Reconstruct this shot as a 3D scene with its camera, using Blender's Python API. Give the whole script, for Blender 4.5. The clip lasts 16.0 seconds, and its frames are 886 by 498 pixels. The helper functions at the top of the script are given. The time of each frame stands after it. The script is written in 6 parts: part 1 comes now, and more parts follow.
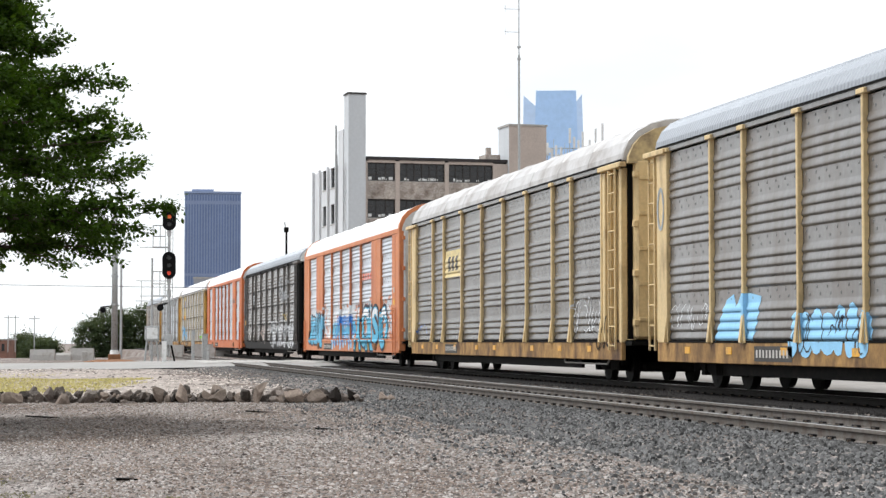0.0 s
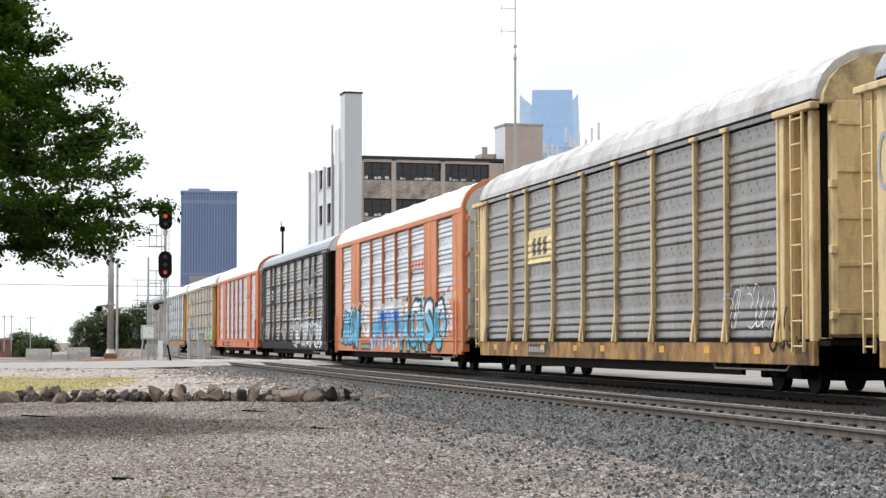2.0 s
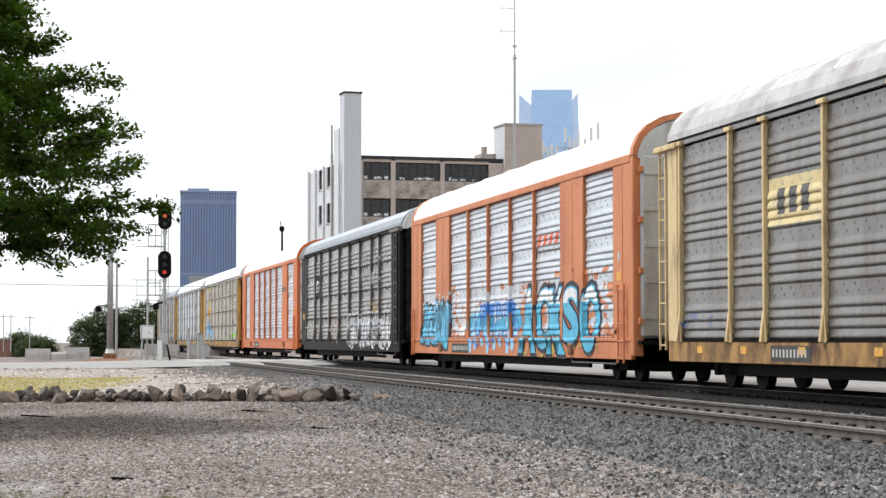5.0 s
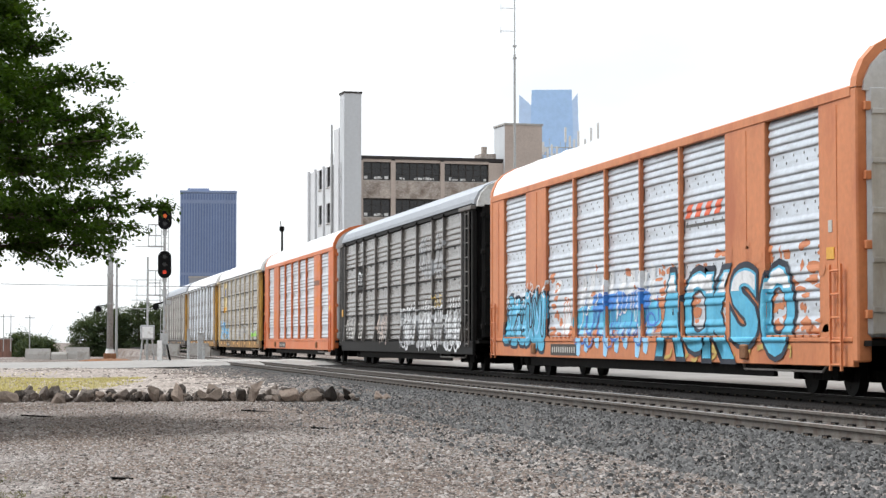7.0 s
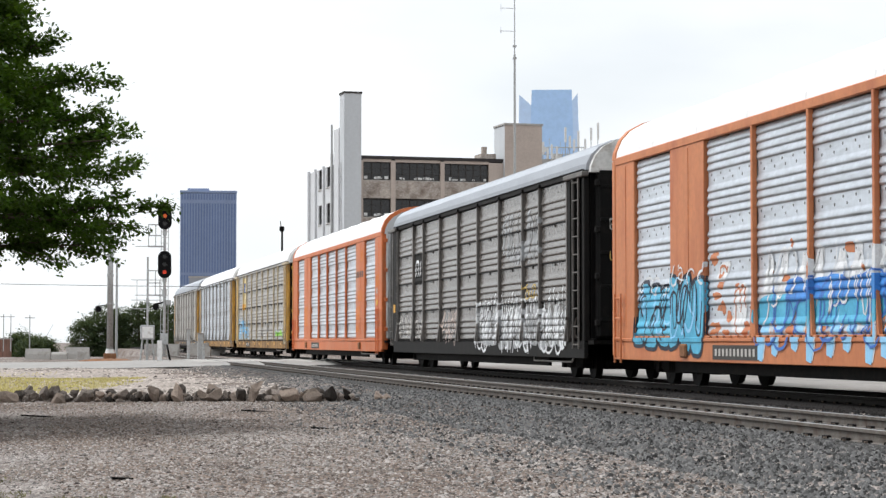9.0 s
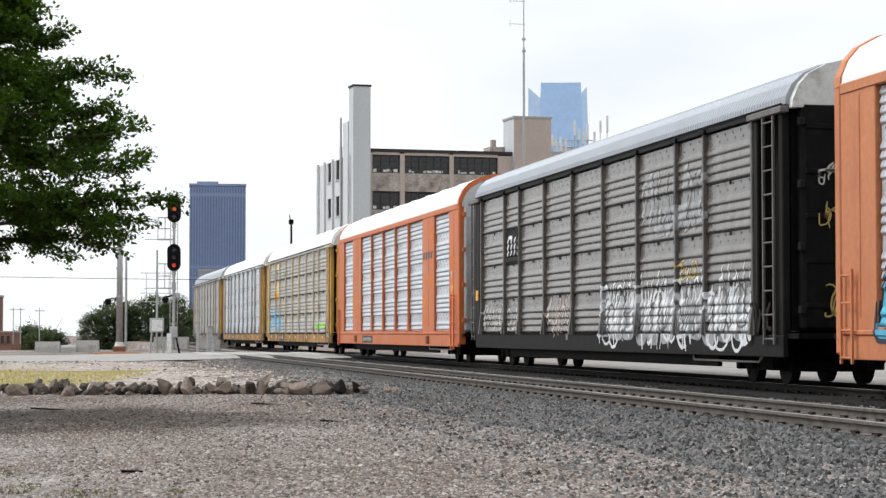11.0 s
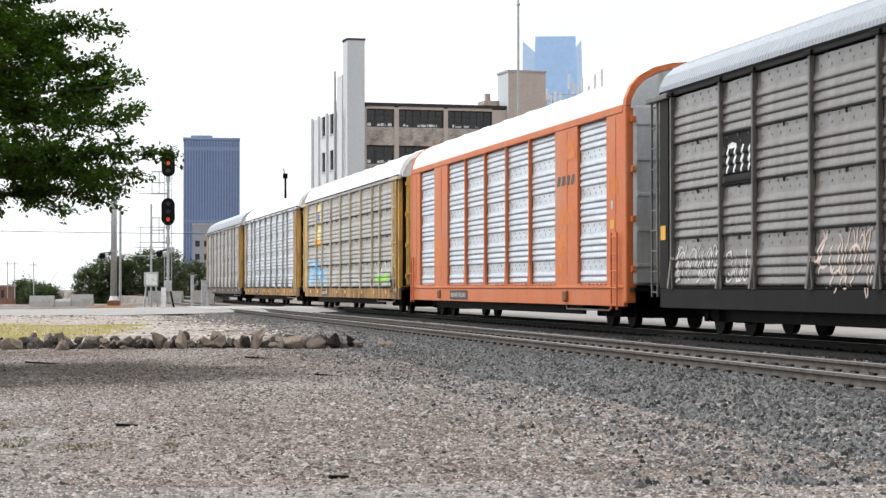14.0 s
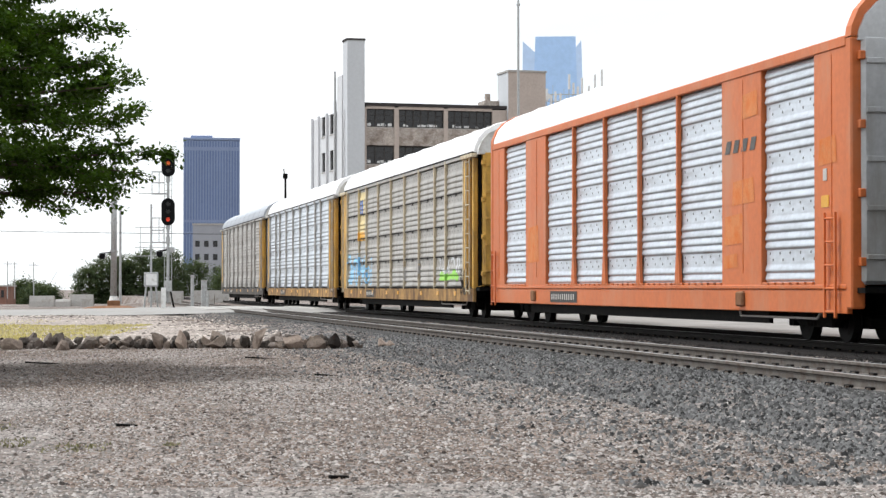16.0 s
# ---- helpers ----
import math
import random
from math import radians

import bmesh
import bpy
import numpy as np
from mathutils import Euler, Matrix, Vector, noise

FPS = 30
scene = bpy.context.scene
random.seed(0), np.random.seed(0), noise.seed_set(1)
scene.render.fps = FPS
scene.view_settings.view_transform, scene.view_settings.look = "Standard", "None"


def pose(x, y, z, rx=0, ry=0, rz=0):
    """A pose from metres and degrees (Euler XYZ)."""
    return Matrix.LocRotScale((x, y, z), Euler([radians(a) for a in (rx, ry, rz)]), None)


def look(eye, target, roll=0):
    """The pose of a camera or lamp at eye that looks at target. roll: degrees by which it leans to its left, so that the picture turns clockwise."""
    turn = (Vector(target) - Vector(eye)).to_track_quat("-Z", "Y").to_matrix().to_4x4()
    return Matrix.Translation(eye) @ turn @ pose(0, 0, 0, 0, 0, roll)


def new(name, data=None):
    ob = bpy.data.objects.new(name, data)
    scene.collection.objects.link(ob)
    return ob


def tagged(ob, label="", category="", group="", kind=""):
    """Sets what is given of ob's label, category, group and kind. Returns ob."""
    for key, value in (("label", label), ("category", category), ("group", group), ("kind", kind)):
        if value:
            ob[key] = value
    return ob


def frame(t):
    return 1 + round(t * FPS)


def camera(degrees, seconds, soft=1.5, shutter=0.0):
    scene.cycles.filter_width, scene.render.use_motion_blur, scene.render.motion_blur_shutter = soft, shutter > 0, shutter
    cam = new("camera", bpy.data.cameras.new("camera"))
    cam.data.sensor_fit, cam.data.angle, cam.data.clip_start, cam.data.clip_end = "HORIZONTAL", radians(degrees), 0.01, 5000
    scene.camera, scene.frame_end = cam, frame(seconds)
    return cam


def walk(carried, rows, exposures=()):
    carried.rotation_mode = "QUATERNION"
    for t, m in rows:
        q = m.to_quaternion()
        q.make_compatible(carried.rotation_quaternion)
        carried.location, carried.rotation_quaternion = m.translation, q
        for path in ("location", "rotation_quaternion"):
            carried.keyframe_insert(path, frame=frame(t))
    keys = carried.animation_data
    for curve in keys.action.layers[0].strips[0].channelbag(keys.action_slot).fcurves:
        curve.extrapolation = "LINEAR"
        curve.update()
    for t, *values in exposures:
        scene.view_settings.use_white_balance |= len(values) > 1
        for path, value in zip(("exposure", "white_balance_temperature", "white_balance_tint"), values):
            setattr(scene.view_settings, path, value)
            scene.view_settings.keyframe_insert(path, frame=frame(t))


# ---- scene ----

# World: y runs along the tracks away from the camera, x across them to the right, z = 0 at the rail tops.
FOV = 24.81
PX = 1 / 3565.0          # radians a step of the camera's pan and tilt table
CAM_Z = 0.95
YAW, PITCH = -11.57, 2.60
cam = camera(FOV, 16.0, 1.4)
# pan and tilt table: seconds, steps of turn to the left, steps of tilt
PAN = [(0.0, 7.7, 1.5), (0.5, 4.6, 1.5), (1.0, 3.1, 0.8), (1.5, 1.6, 0.8), (2.0, 1.0, 0.2), (2.5, 0.2, 0.2), (3.0, 0, 0.6),
       (3.5, 0, 0.5), (4.0, 0, 0), (9.2, 0, 0), (10.3, 7, -4), (11.3, 19.0, -22), (11.5, 20.0, -30.6), (12.0, 19.9, -49), (12.5, 9.2, -88.8),
       (12.8, 10.4, -110), (13.0, 10.2, -114.8), (13.25, 7.5, -108), (13.5, 6.1, -98), (14.0, 6.1, -93.6), (14.5, 6.1, -93.4), (16.0, 6.1, -93.4)]
walk(cam, [(t, pose(0, 0, CAM_Z, 90 + PITCH + math.degrees(dy * PX), 0, YAW + math.degrees(dx * PX))) for t, dx, dy in PAN],
     [(0.0, 0.09), (7.8, 0.09), (8.5, -0.03), (9.2, -0.05), (11.5, -0.05), (12.5, -0.04), (13.0, -0.03), (13.6, 0.1), (16.0, 0.12)])

# ---- light: bright hazy sky with thin white cloud, soft high sun ----
SUN_EL, SUN_AZ = 57.0, 304.0     # azimuth: compass-like angle from +y towards +x
world = bpy.data.worlds.new("world")
scene.world = world
world.use_nodes = True
wn, wl = world.node_tree.nodes, world.node_tree.links
wn.clear()
w_out = wn.new("ShaderNodeOutputWorld")
w_bg = wn.new("ShaderNodeBackground")
w_bg.inputs[1].default_value = 0.12
w_sky = wn.new("ShaderNodeTexSky")
w_sky.sky_type = "NISHITA"
w_sky.sun_disc = False
w_sky.sun_elevation, w_sky.sun_rotation = radians(SUN_EL), radians(SUN_AZ)
w_sky.dust_density, w_sky.air_density = 2.0, 1.0
w_tc = wn.new("ShaderNodeTexCoord")
w_map = wn.new("ShaderNodeMapping")
w_map.inputs["Scale"].default_value = (1.0, 1.0, 3.0)
w_noise = wn.new("ShaderNodeTexNoise")
w_noise.inputs["Scale"].default_value = 3.2
w_noise.inputs["Detail"].default_value = 6
w_noise.inputs["Roughness"].default_value = 0.45
w_ramp = wn.new("ShaderNodeValToRGB")
w_ramp.color_ramp.elements[0].position, w_ramp.color_ramp.elements[1].position = 0.34, 0.56
w_ramp.color_ramp.elements[0].color = (0.72, 0.72, 0.72, 1)
w_ramp.color_ramp.elements[1].color = (1, 1, 1, 1)
w_mix = wn.new("ShaderNodeMix")
w_mix.data_type = "RGBA"
w_mix.inputs["B"].default_value = (9.2, 9.5, 9.75, 1)
wl.new(w_tc.outputs["Generated"], w_map.inputs["Vector"])
wl.new(w_map.outputs[0], w_noise.inputs["Vector"])
wl.new(w_noise.outputs["Fac"], w_ramp.inputs[0])
wl.new(w_ramp.outputs[0], w_mix.inputs["Factor"])
wl.new(w_sky.outputs[0], w_mix.inputs["A"])
wl.new(w_mix.outputs["Result"], w_bg.inputs[0])
wl.new(w_bg.outputs[0], w_out.inputs[0])
sun = new("sun", bpy.data.lights.new("sun", "SUN"))
sun.data.energy, sun.data.angle, sun.data.color = 3.2, radians(13), (0.97, 0.988, 1.0)
_a, _e = radians(SUN_AZ), radians(SUN_EL)
SUN_FROM = Vector((math.sin(_a) * math.cos(_e), math.cos(_a) * math.cos(_e), math.sin(_e)))
sun.matrix_world = look(SUN_FROM * 100, (0, 0, 0))


# ---- materials ----
def mat(name, col, rough=0.7, metal=0.0, scale=3.0, var=0.25, dirt=None, dirt_amount=0.0, streak=1.0, bump=0.0, bump_scale=40.0,
        island=0.0, obj=0.0, emit=0.0, spec=None):
    """A surface of one base colour with two scales of variation, optional dirt (streaked down by streak > 1) and relief."""
    m = bpy.data.materials.new(name)
    m.use_nodes = True
    n, l = m.node_tree.nodes, m.node_tree.links
    b = n["Principled BSDF"]
    b.inputs["Roughness"].default_value, b.inputs["Metallic"].default_value = rough, metal
    b.inputs["Specular IOR Level"].default_value = (0.5 if rough < 0.6 else 0.12) if spec is None else spec
    tc = n.new("ShaderNodeTexCoord")
    mp = n.new("ShaderNodeMapping")
    mp.inputs["Scale"].default_value = (1, 1, 1 / streak)
    l.new(tc.outputs["Object"], mp.inputs[0])
    def noise_node(s, detail, src):
        k = n.new("ShaderNodeTexNoise")
        k.inputs["Scale"].default_value, k.inputs["Detail"].default_value = s, detail
        k.inputs["Roughness"].default_value = 0.6
        l.new(src, k.inputs["Vector"])
        return k
    big = noise_node(scale, 5, mp.outputs[0])
    fine = noise_node(scale * 11, 3, tc.outputs["Object"])
    add = n.new("ShaderNodeMath")
    add.operation = "ADD"
    l.new(big.outputs["Fac"], add.inputs[0])
    l.new(fine.outputs["Fac"], add.inputs[1])
    rng = n.new("ShaderNodeMapRange")
    rng.inputs["From Min"].default_value, rng.inputs["From Max"].default_value = 0.65, 1.35
    rng.inputs["To Min"].default_value, rng.inputs["To Max"].default_value = 1 - var, 1 + var
    l.new(add.outputs[0], rng.inputs["Value"])
    value = rng.outputs[0]
    for kind, amount in (("island", island), ("object", obj)):
        if amount:
            r = n.new("ShaderNodeNewGeometry") if kind == "island" else n.new("ShaderNodeObjectInfo")
            r2 = n.new("ShaderNodeMapRange")
            r2.inputs["To Min"].default_value, r2.inputs["To Max"].default_value = 1 - amount, 1 + amount
            l.new(r.outputs["Random Per Island" if kind == "island" else "Random"], r2.inputs["Value"])
            mu = n.new("ShaderNodeMath")
            mu.operation = "MULTIPLY"
            l.new(value, mu.inputs[0])
            l.new(r2.outputs[0], mu.inputs[1])
            value = mu.outputs[0]
    vm = n.new("ShaderNodeVectorMath")
    vm.operation = "SCALE"
    vm.inputs[0].default_value = col
    l.new(value, vm.inputs["Scale"])
    colour = vm.outputs[0]
    if dirt:
        dn = noise_node(scale * 1.7, 7, mp.outputs[0])
        dr = n.new("ShaderNodeValToRGB")
        dr.color_ramp.elements[0].position, dr.color_ramp.elements[1].position = 0.62 - dirt_amount * 0.35, 0.8 - dirt_amount * 0.2
        l.new(dn.outputs["Fac"], dr.inputs[0])
        mx = n.new("ShaderNodeMix")
        mx.data_type = "RGBA"
        mx.inputs["B"].default_value = (*dirt, 1)
        l.new(dr.outputs[0], mx.inputs["Factor"])
        l.new(colour, mx.inputs["A"])
        colour = mx.outputs["Result"]
    l.new(colour, b.inputs["Base Color"])
    if bump:
        bn = noise_node(bump_scale, 4, tc.outputs["Object"])
        bp = n.new("ShaderNodeBump")
        bp.inputs["Strength"].default_value, bp.inputs["Distance"].default_value = bump, 0.02
        l.new(bn.outputs["Fac"], bp.inputs["Height"])
        l.new(bp.outputs[0], b.inputs["Normal"])
    if emit:
        b.inputs["Emission Color"].default_value = (*col, 1)
        b.inputs["Emission Strength"].default_value = emit
    return m


# ---- mesh helpers ----
def link(name, bm, material, parent=None, label="", smooth=False):
    me = bpy.data.meshes.new(name)
    bm.to_mesh(me)
    bm.free()
    for mt in (material if isinstance(material, (list, tuple)) else [material]):
        me.materials.append(mt)
    if smooth:
        for p in me.polygons:
            p.use_smooth = True
    ob = new(name, me)
    if parent:
        ob.parent = parent
    if label:
        ob["label"] = label
    return ob


def part(name, bm, material, parent, label="", smooth=False):
    return link(name, bm, material, parent, label, smooth)


def share(name, me, parent, m):
    """Another object on the same mesh, as a part of parent."""
    ob = new(name, me)
    ob.parent = parent
    ob.matrix_local = m
    return ob


def empty(name, m, label="", category="", group="", kind=""):
    ob = new(name)
    ob.empty_display_size = 0.2
    ob.matrix_world = m
    return tagged(ob, label, category, group, kind)


def box(bm, x0, x1, y0, y1, z0, z1, bevel=0.0, mi=0):
    r = bmesh.ops.create_cube(bm, size=1, matrix=Matrix.LocRotScale(((x0 + x1) / 2, (y0 + y1) / 2, (z0 + z1) / 2), None, (x1 - x0, y1 - y0, z1 - z0)))
    fs = {f for v in r["verts"] for f in v.link_faces}
    for f in fs:
        f.material_index = mi
    if bevel:
        es = {e for v in r["verts"] for e in v.link_edges}
        bmesh.ops.bevel(bm, geom=list(es), offset=bevel, segments=1, affect="EDGES", profile=0.5)
    return bm


def boxes(*args, bevel=0.0):
    bm = bmesh.new()
    for a in args:
        box(bm, *a, bevel=bevel)
    return bm


def rod(bm, a, b, r0, r1=None, seg=8, caps=True):
    a, b = Vector(a), Vector(b)
    d = b - a
    m = Matrix.Translation((a + b) / 2) @ d.to_track_quat("Z", "Y").to_matrix().to_4x4()
    bmesh.ops.create_cone(bm, cap_ends=caps, segments=seg, radius1=r0, radius2=r0 if r1 is None else r1, depth=d.length, matrix=m)
    return bm


def prism(bm, pts, x0, x1, axis="x"):
    """A closed outline pulled from x0 to x1. pts are (y, z) for axis x, (x, z) for axis y, (x, y) for axis z."""
    def at(p, k):
        return (k, p[0], p[1]) if axis == "x" else (p[0], k, p[1]) if axis == "y" else (p[0], p[1], k)
    va = [bm.verts.new(at(p, x0)) for p in pts]
    vb = [bm.verts.new(at(p, x1)) for p in pts]
    bm.faces.new(va)
    bm.faces.new(list(reversed(vb)))
    n = len(pts)
    for i in range(n):
        bm.faces.new((va[(i + 1) % n], va[i], vb[i], vb[(i + 1) % n]))
    bmesh.ops.recalc_face_normals(bm, faces=bm.faces[:])
    return bm


def raw(name, verts, faces, material, parent=None, label=""):
    me = bpy.data.meshes.new(name)
    me.from_pydata([tuple(v) for v in verts], [], [tuple(f) for f in faces])
    me.update()
    me.materials.append(material)
    ob = new(name, me)
    if parent:
        ob.parent = parent
    if label:
        ob["label"] = label
    return ob

def leaf_mat(name, col):
    """Leaves: a soft gloss, and some light through the blade."""
    m = mat(name, col, 0.55, scale=0.9, var=0.35, island=0.55, spec=0.12)
    n, l = m.node_tree.nodes, m.node_tree.links
    b, out = n["Principled BSDF"], n["Material Output"]
    tr = n.new("ShaderNodeBsdfTranslucent")
    tr.inputs[0].default_value = (col[0] * 2.6, col[1] * 2.2, col[2] * 1.2, 1)
    mx = n.new("ShaderNodeMixShader")
    mx.inputs[0].default_value = 0.25
    l.new(b.outputs[0], mx.inputs[1])
    l.new(tr.outputs[0], mx.inputs[2])
    l.new(mx.outputs[0], out.inputs["Surface"])
    return m


ballast_m = mat("ballast_stone", (0.094, 0.093, 0.092), 0.9, scale=2.0, var=0.3, island=0.85, bump=0.4, bump_scale=60)
# Stained stone with the train's shade put into its near-black colour.
shaded_stain_m = mat("stained_ballast", (0.014, 0.0125, 0.0118), 0.9, scale=2.0, var=0.35, island=0.5, bump=0.5, bump_scale=30)
bed_m = mat("packed_ballast", (0.05, 0.048, 0.046), 0.9, scale=3.0, var=0.4, bump=0.8, bump_scale=25)
gravel_m = mat("gravel_stone", (0.24, 0.22, 0.205), 0.9, scale=0.8, var=0.25, island=0.7, bump=0.3, bump_scale=60)
rock_m = mat("rubble_stone", (0.14, 0.118, 0.103), 0.9, scale=5.0, var=0.45, obj=0.85, bump=0.8, bump_scale=18)
tanrock_m = mat("tan_rubble_stone", (0.25, 0.2, 0.165), 0.9, scale=6.0, var=0.35, obj=0.35, bump=0.8, bump_scale=18)
clod_m = mat("dark_clod", (0.075, 0.06, 0.052), 0.95, scale=2.0, var=0.3, island=0.5, bump=0.5, bump_scale=40)
brown_m = mat("brown_gravel_stone", (0.165, 0.128, 0.107), 0.95, scale=0.7, var=0.3, island=0.6, bump=0.4, bump_scale=40)
chip_m = mat("pale_rubble_chip", (0.36, 0.315, 0.28), 0.9, scale=2.0, var=0.25, island=0.6, bump=0.4, bump_scale=30)
rail_m = mat("rail_steel", (0.15, 0.135, 0.122), 0.65, 0.1, scale=4, var=0.3, dirt=(0.1, 0.075, 0.06), dirt_amount=0.5, bump=0.2)
# Second rail steel, darkened in colour for the shade under the train.
shaderail_m = mat("shaded_rail_steel", (0.02, 0.017, 0.015), 0.7, 0.1, scale=4, var=0.3)
railtop_m = mat("rail_head_steel", (0.42, 0.41, 0.4), 0.4, 0.7, scale=3, var=0.2)
tie_m = mat("tie_wood", (0.14, 0.11, 0.09), 0.9, scale=6, var=0.4, obj=0.3, bump=0.5)
concrete_m = mat("concrete", (0.42, 0.405, 0.385), 0.85, scale=1.5, var=0.15, dirt=(0.3, 0.28, 0.25), dirt_amount=0.35, bump=0.2)
asphalt_m = mat("old_asphalt", (0.4, 0.39, 0.375), 0.9, scale=0.8, var=0.15, bump=0.3)
signal_black_m = mat("signal_black", (0.004, 0.004, 0.0045), 0.6, scale=5, var=0.3)
mast_m = mat("galvanised_steel", (0.42, 0.43, 0.43), 0.5, 0.6, scale=6, var=0.2, dirt=(0.2, 0.17, 0.14), dirt_amount=0.25)
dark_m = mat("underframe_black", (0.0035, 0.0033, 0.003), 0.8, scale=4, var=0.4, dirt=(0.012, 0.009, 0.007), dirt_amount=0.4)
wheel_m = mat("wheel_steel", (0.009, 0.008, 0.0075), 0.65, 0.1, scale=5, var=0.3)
rust_m = mat("rusty_iron", (0.22, 0.11, 0.06), 0.8, scale=4, var=0.4, bump=0.3)
bark_m = mat("bark", (0.09, 0.07, 0.055), 0.9, scale=8, var=0.4, bump=0.8, streak=4)
leaf_m = leaf_mat("leaf_green", (0.035, 0.075, 0.007))
farleaf_m = leaf_mat("far_leaf_green", (0.055, 0.08, 0.042))
grass_m = leaf_mat("dry_grass", (0.36, 0.345, 0.17))

# ---- ground: one sheet to the horizon ----
COS, SIN = math.cos(radians(11.57)), math.sin(radians(11.57))
GROUND = -0.28
RAILS = (8.8, 10.3, 13.8, 15.3)     # x of the rail centres


def ahead(r, f, z=0.0):
    """A place r metres to the right and f metres ahead of the camera's station."""
    return Vector((r * COS + f * SIN, -r * SIN + f * COS, z))


def ground_z(x, y):
    """Height of the yard: gentle hollows, a low ballast bed under the tracks, a slight rise to the road. Takes numbers or arrays."""
    n = 0.022 * np.sin(x * 0.41 + 1.3 * np.sin(y * 0.17)) + 0.02 * np.sin(y * 0.33 + 0.9 * np.sin(x * 0.29)) + 0.008 * np.sin(x * 1.9 + y * 0.7) + 0.008 * np.sin(y * 1.6 - x * 1.1)
    bed = np.clip((x - 6.3) / 1.3, 0, 1) * np.clip((18.6 - x) / 1.3, 0, 1)
    road = np.clip(1 - np.abs(y - 97.0) / 14.0, 0, 1)
    fall = np.clip((y - 152) / 60, 0, 1) * np.clip((11.6 - x) / 2.5, 0, 1) * 4.0
    fall = np.maximum(fall, np.clip((y - 284) / 20, 0, 1) * 4.0)
    return GROUND + n * (1 - bed) + bed * (0.12 + n * 0.3) + road * (1 - bed) * 0.06 - fall


def ground_material():
    m = mat("ground_gravel", (0.225, 0.2, 0.184), 0.95, scale=0.35, var=0.18, bump=0.0)
    n, l = m.node_tree.nodes, m.node_tree.links
    b = n["Principled BSDF"]
    old = b.inputs["Base Color"].links[0].from_socket
    tc = n.new("ShaderNodeTexCoord")
    vo = n.new("ShaderNodeTexVoronoi")
    vo.inputs["Scale"].default_value = 22
    l.new(tc.outputs["Object"], vo.inputs["Vector"])
    sep = n.new("ShaderNodeSeparateColor")
    l.new(vo.outputs["Color"], sep.inputs[0])
    rg = n.new("ShaderNodeMapRange")
    rg.inputs["To Min"].default_value, rg.inputs["To Max"].default_value = 0.5, 1.5
    l.new(sep.outputs[0], rg.inputs["Value"])
    big = n.new("ShaderNodeTexNoise")
    big.inputs["Scale"].default_value, big.inputs["Detail"].default_value = 0.22, 6
    l.new(tc.outputs["Object"], big.inputs["Vector"])
    rp = n.new("ShaderNodeValToRGB")
    e = rp.color_ramp.elements
    e[0].position, e[0].color = 0.36, (0.62, 0.53, 0.475, 1)
    e[1].position, e[1].color = 0.6, (1.14, 1.13, 1.13, 1)
    l.new(big.outputs["Fac"], rp.inputs[0])
    sc = n.new("ShaderNodeVectorMath")
    sc.operation = "SCALE"
    l.new(old, sc.inputs[0])
    l.new(rg.outputs[0], sc.inputs["Scale"])
    mu = n.new("ShaderNodeVectorMath")
    mu.operation = "MULTIPLY"
    l.new(sc.outputs[0], mu.inputs[0])
    l.new(rp.outputs[0], mu.inputs[1])
    l.new(mu.outputs[0], b.inputs["Base Color"])
    bp = n.new("ShaderNodeBump")
    bp.inputs["Strength"].default_value, bp.inputs["Distance"].default_value = 0.9, 0.03
    l.new(vo.outputs["Distance"], bp.inputs["Height"])
    l.new(bp.outputs[0], b.inputs["Normal"])
    return m


def build_ground():
    xs = [-3000, -800, -200, -90] + [-50 + 2 * i for i in range(13)] + [-24 + 0.5 * i for i in range(61)] + [6.3 + 0.65 * i for i in range(20)] + [20, 23, 30, 60, 150, 600, 3000]
    ys = [-400, -60, -10, 0, 4] + [8 + 0.4 * i for i in range(120)] + [56 + 1.5 * i for i in range(40)] + [118, 130, 142, 152, 162, 175, 190, 212, 240, 270, 284, 292, 304, 400, 1000, 4500]
    nx = len(xs)
    v = [(x, y, float(ground_z(x, y))) for y in ys for x in xs]
    f = [(j * nx + i, j * nx + i + 1, (j + 1) * nx + i + 1, (j + 1) * nx + i) for j in range(len(ys) - 1) for i in range(nx - 1)]
    ob = raw("ground", v, f, ground_material())
    for p in ob.data.polygons:
        p.use_smooth = True
    return tagged(ob, "brown and grey compacted gravel yard beside the tracks", "ground", kind="structure")


ground = build_ground()


